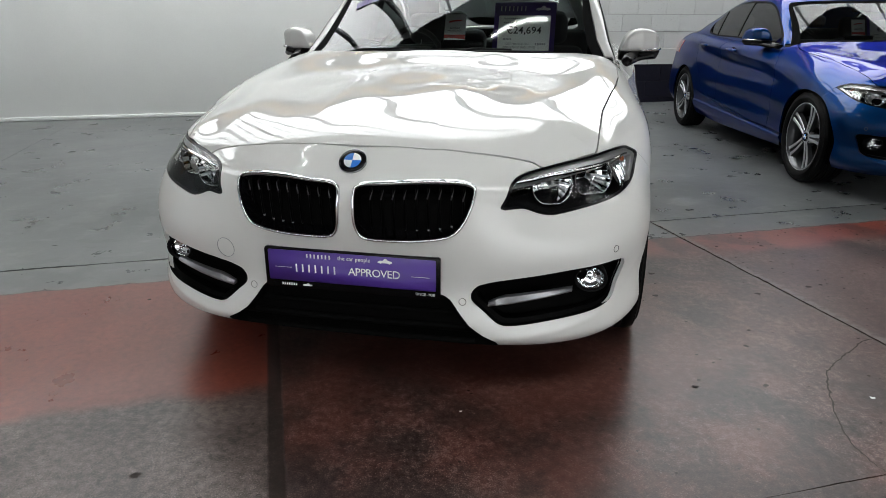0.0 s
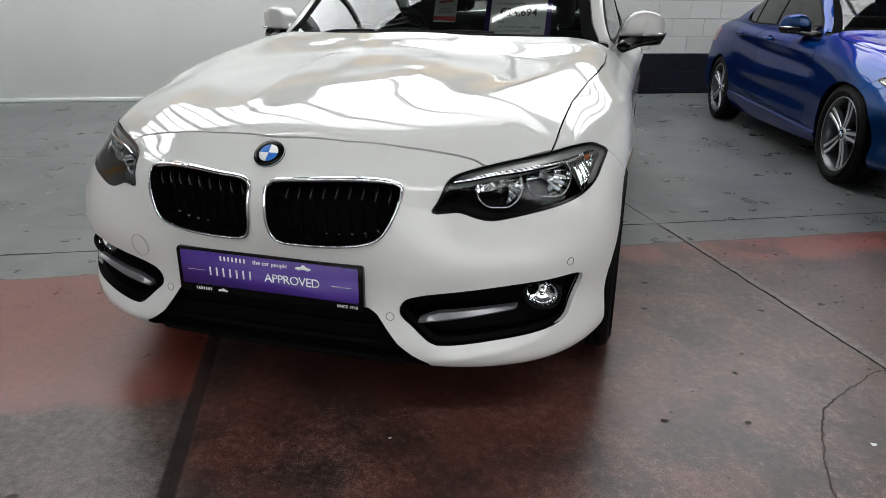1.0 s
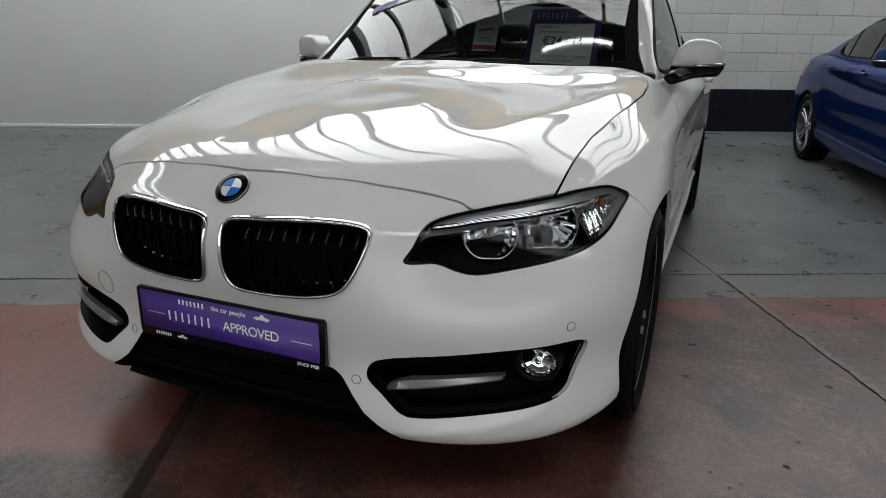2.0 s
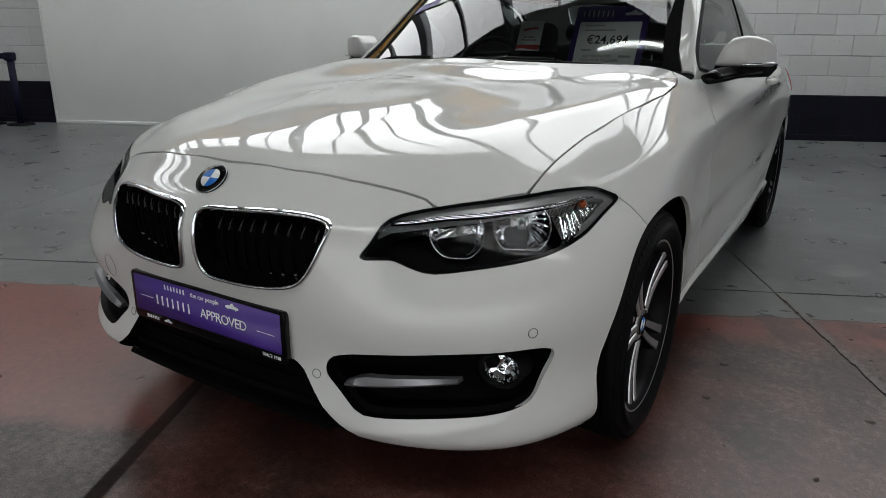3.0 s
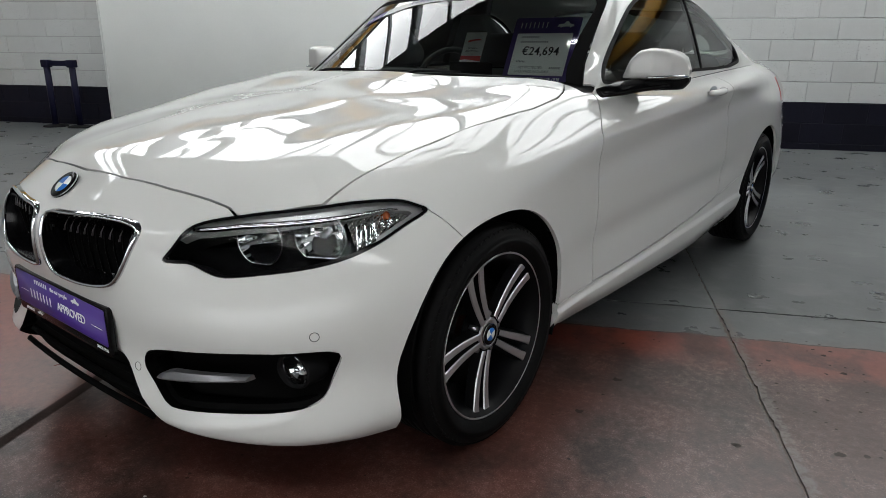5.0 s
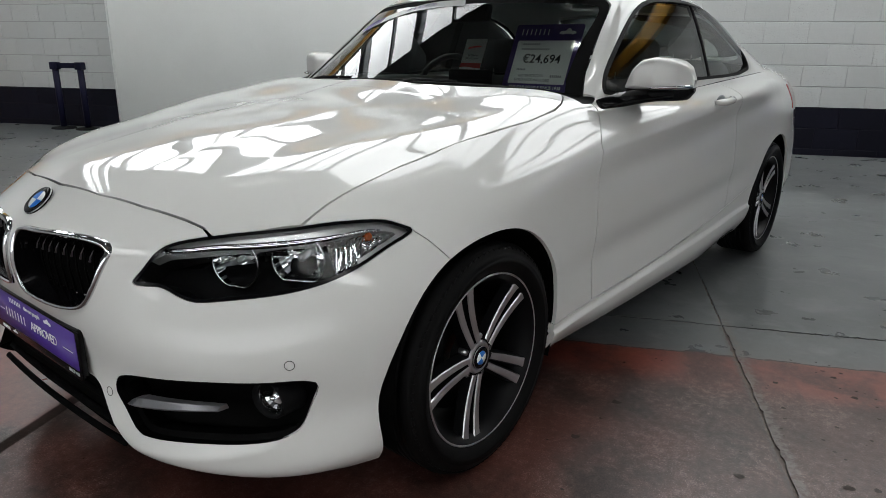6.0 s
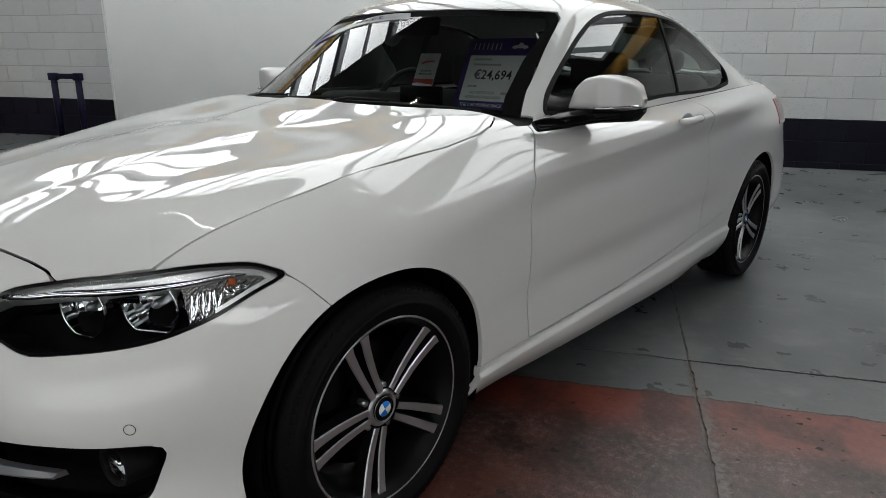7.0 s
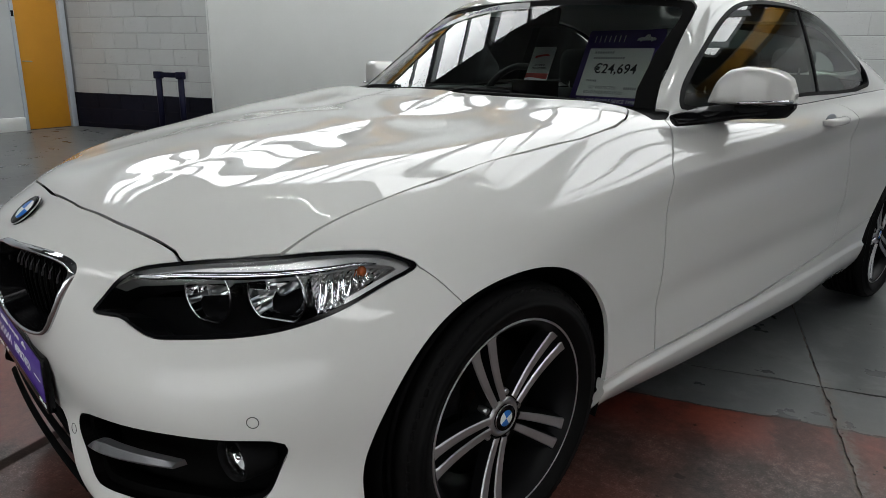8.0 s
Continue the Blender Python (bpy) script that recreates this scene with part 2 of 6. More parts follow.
class Skin:
    """A piece of curved sheet: places, normals, loft coordinates, triangles."""

    def __init__(self, p, n, q, t):
        self.p, self.n, self.q, self.t = p, n, q, t

    def split(self, f):
        """The sheet where f > 0 and where f < 0, cut clean along f = 0."""
        f = np.where(np.abs(f) < 1e-7, 1e-7, f)
        pos = f > 0
        cnt = pos[self.t].sum(1)
        new_p, new_n, new_q = list(self.p), list(self.n), list(self.q)
        cut = {}

        def mid(i, j):
            key = (i, j) if i < j else (j, i)
            if key not in cut:
                w = f[i] / (f[i] - f[j])
                cut[key] = len(new_p)
                new_p.append(self.p[i] + w * (self.p[j] - self.p[i]))
                nn = self.n[i] + w * (self.n[j] - self.n[i])
                new_n.append(nn / max(np.linalg.norm(nn), 1e-9))
                new_q.append(self.q[i] + w * (self.q[j] - self.q[i]))
            return cut[key]

        sides = {True: [self.t[cnt == 3]], False: [self.t[cnt == 0]]}
        extra = {True: [], False: []}
        for tri in self.t[(cnt == 1) | (cnt == 2)]:
            one = pos[tri].sum() == 1
            k = [i for i in range(3) if pos[tri[i]] == one][0]
            a, b, c = tri[k], tri[(k + 1) % 3], tri[(k + 2) % 3]
            ab, ac = mid(a, b), mid(a, c)
            extra[bool(one)].append((a, ab, ac))
            extra[not one].extend([(ab, b, c), (ab, c, ac)])
        p, n, q = np.array(new_p), np.array(new_n), np.array(new_q)
        out = []
        for side in (True, False):
            t = np.vstack(sides[side] + ([np.array(extra[side])] if extra[side] else []))
            out.append(Skin(p, n, q, t).packed())
        return out

    def packed(self):
        used, inv = np.unique(self.t, return_inverse=True)
        return Skin(self.p[used], self.n[used], self.q[used], inv.reshape(-1, 3))

    def rim(self):
        """The border edges, in the order of their triangles."""
        e = np.vstack([self.t[:, [0, 1]], self.t[:, [1, 2]], self.t[:, [2, 0]]])
        key = np.sort(e, axis=1)
        _, idx, cnt = np.unique(key, axis=0, return_index=True, return_counts=True)
        return e[idx[cnt == 1]]

    def finer(self):
        """Each triangle parted into four."""
        e = np.sort(np.vstack([self.t[:, [0, 1]], self.t[:, [1, 2]], self.t[:, [2, 0]]]), axis=1)
        u, inv = np.unique(e, axis=0, return_inverse=True)
        k, m = len(self.p), len(self.t)
        ab, bc, ca = (k + inv.reshape(-1)[i * m:(i + 1) * m] for i in range(3))
        a, b, c = self.t.T
        p, n, q = (np.vstack([v, (v[u[:, 0]] + v[u[:, 1]]) / 2]) for v in (self.p, self.n, self.q))
        n /= np.maximum(np.linalg.norm(n, axis=1, keepdims=True), 1e-9)
        t = np.vstack([np.stack(r, 1) for r in ((a, ab, ca), (ab, b, bc), (ca, bc, c), (ab, bc, ca))])
        return Skin(p, n, q, t)

    def mirrored(self):
        s = np.array([-1, 1, 1])
        return Skin(self.p * s, self.n * s, self.q, self.t[:, ::-1])

    def moved(self, d):
        return Skin(self.p + self.n * d, self.n, self.q, self.t)

    def flanged(self, depth, way=None):
        """With its border turned inwards, so that the sheet has an edge."""
        if not len(self.t):
            return self
        e = self.rim()
        e = e[~((np.abs(self.p[e[:, 0], 0]) < 1e-4) & (np.abs(self.p[e[:, 1], 0]) < 1e-4))]
        if not len(e):
            return self
        a, b = e[:, 0], e[:, 1]
        down = -self.n if way is None else np.tile(np.array(way, float), (len(self.p), 1))
        tang = self.p[b] - self.p[a]
        nn = np.cross(tang, -down[a])
        nn /= np.maximum(np.linalg.norm(nn, axis=1, keepdims=True), 1e-9)
        k, m = len(self.p), len(e)
        p = np.vstack([self.p, self.p[a], self.p[b], self.p[b] + down[b] * depth, self.p[a] + down[a] * depth])
        n = np.vstack([self.n, nn, nn, nn, nn])
        q = np.vstack([self.q, self.q[a], self.q[b], self.q[b], self.q[a]])
        i = np.arange(m)
        t = np.vstack([self.t, np.stack([k + i, k + 3 * m + i, k + 2 * m + i], 1), np.stack([k + i, k + 2 * m + i, k + m + i], 1)])
        return Skin(p, n, q, t)

    def mesh(self, name):
        me = bpy.data.meshes.new(name)
        me.from_pydata(self.p.tolist(), [], self.t.tolist())
        me.shade_smooth()
        me.normals_split_custom_set_from_vertices(self.n.tolist())
        return me


def both(a, b):
    k = len(a.p)
    return Skin(np.vstack([a.p, b.p]), np.vstack([a.n, b.n]), np.vstack([a.q, b.q]), np.vstack([a.t, b.t + k]))


def loft(lines, knots, ns, per, relief=None):
    """A sheet through a row of lines, each a list of points at the same knots."""
    lines = np.array(lines, float)
    sq = np.linspace(knots[0], knots[-1], ns)
    cur = np.stack([spline(knots, ln, sq) for ln in lines])
    nl = len(lines)
    nv = (nl - 1) * per + 1
    g = np.zeros((ns, nv, 3))
    fr = np.linspace(0, nl - 1, nv)
    for i in range(ns):
        c = cur[:, i]
        d = np.concatenate([[0], np.cumsum(np.maximum(np.linalg.norm(np.diff(c, axis=0), axis=1), 0.004))])
        g[i] = spline(d, c, np.interp(fr, np.arange(nl), d))
    if relief is not None:
        g = relief(g)
    gs, gv = np.gradient(g, axis=0), np.gradient(g, axis=1)
    n = np.cross(gs, gv)
    n /= np.maximum(np.linalg.norm(n, axis=2, keepdims=True), 1e-9)
    flat = np.abs(g[..., 0]) < 1e-6
    n[flat, 0] = 0
    n /= np.maximum(np.linalg.norm(n, axis=2, keepdims=True), 1e-9)
    q = np.stack(np.meshgrid(sq, fr, indexing="ij"), -1)
    i, j = np.meshgrid(np.arange(ns - 1), np.arange(nv - 1), indexing="ij")
    a = (i * nv + j).ravel()
    t = np.vstack([np.stack([a, a + nv, a + nv + 1], 1), np.stack([a, a + nv + 1, a + 1], 1)])
    return Skin(g.reshape(-1, 3), n.reshape(-1, 3), q.reshape(-1, 2), t)

# ---------------------------------------------------------------- the room
BACK, LEFT, RIGHT, FRONT, EAVES = 6.325, -8.35, 9.5, -10.0, 4.25


def slab_material(name):
    """Old concrete: red paint in a band, worn off towards the right, grey-green paint beyond it, bare stained concrete before it."""
    m = mat(name, (0.15, 0.13, 0.12), 0.4, spec=0.42)
    geo = nd(m, "NewGeometry")
    pos = geo.outputs["Position"]
    sep = nd(m, "SeparateXYZ")
    wire(m, pos, sep.inputs[0])
    px, py = sep.outputs[0], sep.outputs[1]
    streak = nd(m, "Mapping")
    streak.inputs["Scale"].default_value = (1.05, 0.95, 1)
    streak.inputs["Rotation"].default_value = (0, 0, 0.25)
    wire(m, pos, streak.inputs["Vector"])
    n_big = noise_tex(m, pos, 0.8, 4)
    n_mid = noise_tex(m, streak.outputs[0], 4.0, 9, 0.62)
    n_fine = noise_tex(m, streak.outputs[0], 38.0, 7, 0.72)
    n_grit = noise_tex(m, pos, 230.0, 3, 0.6)

    def span(v, a, b, lo, hi):
        n = nd(m, "MapRange")
        n.interpolation_type = "SMOOTHSTEP"
        for k, val in zip(("From Min", "From Max", "To Min", "To Max"), (a, b, lo, hi)):
            n.inputs[k].default_value = val
        wire(m, v, n.inputs["Value"])
        return n.outputs[0]

    tone = math_node(m, "ADD", math_node(m, "ADD", math_node(m, "MULTIPLY", n_mid, 0.3), math_node(m, "MULTIPLY", n_fine, 0.4)), math_node(m, "MULTIPLY", n_grit, 0.3))
    bare = ramp(m, tone, [(0.42, (0.009, 0.0065, 0.006)), (0.475, (0.026, 0.0185, 0.0165)), (0.53, (0.048, 0.035, 0.031)), (0.585, (0.135, 0.105, 0.092))])
    # rust-brown staining in wide clouds
    bare = mixc(m, span(n_big, 0.42, 0.62, 0.0, 0.55), bare, mixc(m, 0.5, bare, (0.075, 0.035, 0.026)))
    # dark pocks
    vor = nd(m, "TexVoronoi", Scale=16.0, Randomness=1.0)
    wire(m, pos, vor.inputs["Vector"])
    pock = math_node(m, "MULTIPLY", span(vor.outputs["Distance"], 0.05, 0.13, 1.0, 0.0), span(n_mid, 0.5, 0.62, 0.0, 0.85))
    bare = mixc(m, pock, bare, (0.025, 0.02, 0.018))
    # the slab left of the closed joint has kept its pale skin
    bare = mixc(m, math_node(m, "MULTIPLY", span(px, -0.625, -0.585, 0.36, 0.0), span(tone, 0.42, 0.56, 0.1, 1.0)), bare, (0.17, 0.132, 0.117))
    # fine open pores and pale sand grains
    pore = nd(m, "TexVoronoi", Scale=75.0, Randomness=1.0)
    wire(m, pos, pore.inputs["Vector"])
    hole = math_node(m, "MULTIPLY", span(pore.outputs["Distance"], 0.10, 0.28, 1.0, 0.0), span(n_big, 0.40, 0.6, 0.35, 1.0))
    bare = mixc(m, math_node(m, "MULTIPLY", hole, span(n_mid, 0.42, 0.56, 0.0, 0.85)), bare, (0.012, 0.009, 0.008))
    sand = nd(m, "TexVoronoi", Scale=140.0, Randomness=1.0)
    wire(m, pos, sand.inputs["Vector"])
    bare = mixc(m, math_node(m, "MULTIPLY", span(sand.outputs["Distance"], 0.10, 0.26, 1.0, 0.0), span(n_mid, 0.42, 0.56, 0.1, 0.65)), bare, (0.24, 0.20, 0.18))
    # red paint
    red = ramp(m, tone, [(0.38, (0.090, 0.016, 0.010)), (0.62, (0.19, 0.044, 0.028))])
    wobble = math_node(m, "MULTIPLY", math_node(m, "SUBTRACT", n_mid, 0.5), 0.16)
    yy = math_node(m, "ADD", py, wobble)
    left = span(px, -0.95, 0.35, 1.0, 0.0)
    lower = math_node(m, "SUBTRACT", -0.56, math_node(m, "MULTIPLY", span(px, -0.7, 1.2, 0.0, 1.0), 0.8))
    reach = span(math_node(m, "SUBTRACT", yy, lower), -0.04, 0.06, 0.0, 1.0)
    near_edge = span(yy, 0.10, 0.44, 0.0, 1.0)
    patch = span(math_node(m, "ADD", math_node(m, "MULTIPLY", n_big, 0.55), math_node(m, "MULTIPLY", n_mid, 0.45)), 0.44, 0.58, 0.12, 1.0)
    thin = math_node(m, "ADD", math_node(m, "MULTIPLY", near_edge, math_node(m, "MULTIPLY", patch, 0.8)), math_node(m, "MULTIPLY", patch, span(px, 0.6, 1.7, 0.7, 0.16)))
    fac = math_node(m, "MINIMUM", math_node(m, "ADD", left, math_node(m, "MULTIPLY", thin, math_node(m, "SUBTRACT", 1.0, left))), 0.94)
    inside = math_node(m, "MULTIPLY", reach, math_node(m, "LESS_THAN", math_node(m, "ADD", py, math_node(m, "MULTIPLY", wobble, 0.6)), 0.505))
    fac = math_node(m, "MULTIPLY", math_node(m, "MULTIPLY", fac, inside), span(n_fine, 0.3, 0.45, 0.85, 1.0))
    # right of the closed joint only a thin, patchy red is left
    past = span(math_node(m, "ADD", px, math_node(m, "MULTIPLY", wobble, 0.5)), -0.62, -0.57, 0.0, 1.0)
    ghost = math_node(m, "MULTIPLY", math_node(m, "MULTIPLY", patch, span(px, 0.7, 1.7, 0.36, 0.13)), math_node(m, "LESS_THAN", math_node(m, "ADD", py, math_node(m, "MULTIPLY", wobble, 0.6)), 0.505))
    ghost = math_node(m, "MAXIMUM", ghost, math_node(m, "MULTIPLY", math_node(m, "MULTIPLY", near_edge, inside), math_node(m, "ADD", math_node(m, "MULTIPLY", patch, 0.6), 0.32)))
    fac = math_node(m, "ADD", math_node(m, "MULTIPLY", fac, math_node(m, "SUBTRACT", 1.0, past)), math_node(m, "MULTIPLY", ghost, past))
    kept = math_node(m, "MULTIPLY", span(math_node(m, "ADD", py, math_node(m, "MULTIPLY", math_node(m, "SUBTRACT", n_big, 0.5), 0.5)), 0.16, 0.34, 0.0, 0.9), inside)
    gap_ = math_node(m, "MAXIMUM", span(px, 1.36, 1.46, 1.0, 0.0), span(math_node(m, "ADD", px, math_node(m, "MULTIPLY", wobble, 0.4)), 1.72, 1.75, 0.0, 1.0))
    fac = math_node(m, "MAXIMUM", fac, math_node(m, "MULTIPLY", math_node(m, "MULTIPLY", kept, gap_), span(n_mid, 0.36, 0.50, 0.25, 1.0)))
    # coarse open grit beyond the worn joint
    grit_zone = math_node(m, "MULTIPLY", span(px, 1.58, 1.66, 0.0, 1.0), span(math_node(m, "ADD", py, wobble), -0.12, 0.10, 1.0, 0.25))
    speck = nd(m, "TexVoronoi", Scale=46.0, Randomness=1.0)
    wire(m, streak.outputs[0], speck.inputs["Vector"])
    bare = mixc(m, math_node(m, "MULTIPLY", grit_zone, math_node(m, "MULTIPLY", span(speck.outputs["Distance"], 0.16, 0.34, 1.0, 0.0), span(n_mid, 0.40, 0.54, 0.2, 0.9))), bare, (0.018, 0.015, 0.013))
    col = mixc(m, fac, bare, red)
    # grey-green paint towards the back wall
    green = ramp(m, math_node(m, "ADD", math_node(m, "MULTIPLY", n_big, 0.6), math_node(m, "MULTIPLY", tone, 0.4)), [(0.37, (0.048, 0.052, 0.053)), (0.60, (0.125, 0.131, 0.131))])
    green = mixc(m, span(n_mid, 0.50, 0.64, 0.0, 0.35), green, (0.175, 0.18, 0.176))
    scuff = nd(m, "Mapping")
    scuff.inputs["Scale"].default_value = (0.9, 1.9, 1)
    scuff.inputs["Rotation"].default_value = (0, 0, -0.5)
    wire(m, pos, scuff.inputs["Vector"])
    n_scuff = noise_tex(m, scuff.outputs[0], 3.2, 8, 0.66)
    green = mixc(m, span(n_scuff, 0.56, 0.68, 0.0, 0.32), green, (0.21, 0.215, 0.21))
    green = mixc(m, span(n_scuff, 0.34, 0.44, 0.35, 0.0), green, (0.045, 0.048, 0.048))
    green = mixc(m, span(n_fine, 0.54, 0.68, 0.0, 0.12), green, (0.06, 0.064, 0.063))
    far = math_node(m, "GREATER_THAN", math_node(m, "ADD", py, math_node(m, "MULTIPLY", wobble, 0.6)), 0.515)
    col = mixc(m, far, col, green)
    # dark stain along the closed joint
    band = span(math_node(m, "ABSOLUTE", math_node(m, "ADD", math_node(m, "ADD", px, 0.585), math_node(m, "MULTIPLY", wobble, 0.06))), 0.016, 0.028, 0.8, 0.0)
    col = mixc(m, math_node(m, "MULTIPLY", band, math_node(m, "LESS_THAN", py, 0.0)), col, (0.022, 0.017, 0.015))
    # crumbled edges of the worn joint
    crumb = span(math_node(m, "ABSOLUTE", math_node(m, "ADD", math_node(m, "SUBTRACT", px, 1.575), math_node(m, "MULTIPLY", wobble, 0.12))), 0.006, 0.026, 0.9, 0.0)
    crumb = math_node(m, "MULTIPLY", crumb, span(n_fine, 0.40, 0.56, 0.15, 1.0))
    col = mixc(m, math_node(m, "MULTIPLY", crumb, math_node(m, "LESS_THAN", py, 0.82)), col, (0.052, 0.042, 0.036))
    # pale mortar smeared along the worn joint
    smear = span(math_node(m, "ABSOLUTE", math_node(m, "ADD", math_node(m, "SUBTRACT", px, 1.592), math_node(m, "MULTIPLY", wobble, 0.25))), 0.010, 0.030, 0.75, 0.0)
    smear = math_node(m, "MULTIPLY", math_node(m, "MULTIPLY", smear, span(n_fine, 0.42, 0.56, 0.1, 1.0)), math_node(m, "LESS_THAN", py, 0.9))
    col = mixc(m, smear, col, (0.115, 0.098, 0.088))
    wire(m, col, bsdf(m).inputs["Base Color"])
    painted = math_node(m, "MAXIMUM", fac, far)
    rough = math_node(m, "ADD", math_node(m, "MULTIPLY", n_mid, 0.14), math_node(m, "SUBTRACT", 0.25, math_node(m, "MULTIPLY", painted, 0.03)))
    # unpainted concrete and the dirty joint are duller
    dusty = math_node(m, "MULTIPLY", band, math_node(m, "LESS_THAN", py, 0.0))
    wire(m, math_node(m, "ADD", rough, math_node(m, "MULTIPLY", dusty, 0.6)), bsdf(m).inputs["Roughness"])
    wire(m, math_node(m, "SUBTRACT", math_node(m, "ADD", 0.26, math_node(m, "MULTIPLY", painted, 0.14)), math_node(m, "MULTIPLY", dusty, 0.22)), bsdf(m).inputs["Specular IOR Level"])
    relief = bump(m, math_node(m, "SUBTRACT", math_node(m, "ADD", math_node(m, "MULTIPLY", n_fine, 0.6), math_node(m, "MULTIPLY", n_grit, 0.5)), math_node(m, "ADD", math_node(m, "ADD", math_node(m, "MULTIPLY", pock, math_node(m, "SUBTRACT", 1.0, painted)), math_node(m, "MULTIPLY", crumb, 1.2)), math_node(m, "MULTIPLY", hole, math_node(m, "MULTIPLY", 0.5, math_node(m, "SUBTRACT", 1.0, painted))))), 0.3, 0.0016)
    # paint fills the grain
    wire(m, math_node(m, "SUBTRACT", 0.32, math_node(m, "MULTIPLY", painted, 0.31)), relief.inputs["Strength"])
    return m


SLAB = slab_material("worn_painted_concrete")
JOINT = varied("dark_joint_filler", (0.13, 0.105, 0.092), 0.9, 0.7, 16, 90, 0.8)
CRACK = varied("crack_dirt", (0.036, 0.027, 0.023), 0.9, 0.4, 30, 90, 0.6)


def block_material(name, base, dado):
    m = mat(name, base, 0.6, spec=0.15)
    geo = nd(m, "NewGeometry")
    pos = geo.outputs["Position"]
    sep = nd(m, "SeparateXYZ")
    wire(m, pos, sep.inputs[0])
    big = noise_tex(m, pos, 1.3, 5)
    mid = noise_tex(m, pos, 14, 6, 0.7)
    fine = noise_tex(m, pos, 110, 5, 0.7)
    rnd = nd(m, "ObjectInfo").outputs["Random"]
    tone = math_node(m, "ADD", math_node(m, "MULTIPLY", rnd, 0.35), math_node(m, "ADD", math_node(m, "MULTIPLY", big, 0.35), math_node(m, "MULTIPLY", mid, 0.3)))
    white = ramp(m, tone, [(0.25, tuple(c * 0.86 for c in base)), (0.75, base)])
    # scattered open pores, thicker on some blocks
    flat = nd(m, "Mapping")
    flat.inputs["Scale"].default_value = (1.0, 1.0, 1.7)
    wire(m, pos, flat.inputs["Vector"])
    pore = nd(m, "TexVoronoi", Scale=34.0, Randomness=1.0)
    wire(m, flat.outputs[0], pore.inputs["Vector"])
    few = ramp(m, math_node(m, "ADD", math_node(m, "MULTIPLY", noise_tex(m, pos, 5, 4), 0.8), math_node(m, "MULTIPLY", rnd, 0.25)), [(0.48, (0, 0, 0)), (0.66, (1, 1, 1))])
    holes = math_node(m, "MULTIPLY", ramp(m, pore.outputs["Distance"], [(0.10, (1, 1, 1)), (0.26, (0, 0, 0))]), few)
    white = mixc(m, math_node(m, "MULTIPLY", holes, 0.65), white, (0.2, 0.2, 0.19))
    dark = ramp(m, tone, [(0.25, tuple(c * 0.7 for c in dado)), (0.75, tuple(c * 1.3 for c in dado))])
    line = math_node(m, "LESS_THAN", math_node(m, "ADD", sep.outputs[2], math_node(m, "MULTIPLY", mid, 0.006)), 0.538)
    wire(m, mixc(m, line, white, dark), bsdf(m).inputs["Base Color"])
    lump = noise_tex(m, pos, 42, 4, 0.6)
    bump(m, math_node(m, "SUBTRACT", math_node(m, "ADD", math_node(m, "ADD", math_node(m, "MULTIPLY", fine, 0.5), mid), math_node(m, "MULTIPLY", lump, math_node(m, "MULTIPLY", rnd, 0.7))), holes), 0.62, 0.007)
    return m


BLOCK = block_material("painted_blockwork", (0.53, 0.54, 0.53), (0.007, 0.007, 0.014))
MORTAR = block_material("painted_mortar", (0.36, 0.365, 0.355), (0.010, 0.010, 0.016))
PANEL = varied("white_painted_board", (0.80, 0.81, 0.785), 0.45, 0.04, 1.2, 60, 0.1)
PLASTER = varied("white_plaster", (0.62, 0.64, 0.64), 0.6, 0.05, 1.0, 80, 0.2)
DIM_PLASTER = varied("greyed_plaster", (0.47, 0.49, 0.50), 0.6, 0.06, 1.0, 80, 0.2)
DULL = varied("pale_grey_render", (0.68, 0.68, 0.67), 0.7, 0.15, 1.0, 60, 0.3)
TRIM = varied("white_gloss_trim", (0.72, 0.73, 0.71), 0.35, 0.05, 3, 90, 0.1)
FRAMEPAINT = varied("pale_grey_door_frame", (0.42, 0.46, 0.5), 0.4, 0.06, 3, 90, 0.1)
YELLOW = varied("orange_yellow_door_paint", (0.60, 0.27, 0.02), 0.4, 0.08, 2, 120, 0.1)
BEAM = varied("ochre_beam_paint", (0.50, 0.26, 0.03), 0.5, 0.1, 2, 90, 0.1)
ROOFSHEET = varied("grey_roof_sheet", (0.075, 0.078, 0.078), 0.6, 0.1, 1, 40, 0.1)
GIRDER = varied("grey_steel_paint", (0.16, 0.17, 0.18), 0.45, 0.1, 4, 90, 0.1)
DAYLIGHT = glow("rooflight_sky", (0.965, 0.99, 1.0), SKYLIGHT)
# extra glow put into the front rooflight to brighten the bumpers
FRONT_DAYLIGHT = glow("rooflight_sky_towards_the_sun", (0.98, 0.99, 0.99), FRONT_SKYLIGHT)


def plain(name, lo, hi, material, label, bevel=0.0, kind="structure", category="", parent=None):
    ob = part(name, box(bmesh.new(), lo, hi, bevel), material, parent, smooth=bevel > 0)
    return tagged(ob, label, category, kind=kind) if parent is None else ob


ground = plain("floor", (LEFT - 0.2, FRONT - 0.2, -0.30), (RIGHT + 0.2, BACK + 0.2, -0.006), JOINT,
               "worn concrete floor in large slabs with red and grey-green paint", category="floor")
plain("wall_back", (LEFT - 0.2, BACK + 0.012, -0.02), (RIGHT + 0.2, BACK + 0.3, EAVES), MORTAR, "white painted concrete block wall with dark dado", category="wall")
back_wall = bpy.data.objects["wall_back"]
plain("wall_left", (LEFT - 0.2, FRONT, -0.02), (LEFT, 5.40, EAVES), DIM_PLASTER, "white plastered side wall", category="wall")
plain("wall_right", (RIGHT, FRONT, -0.02), (RIGHT + 0.2, BACK, EAVES), DULL, "pale rendered side wall", category="wall")
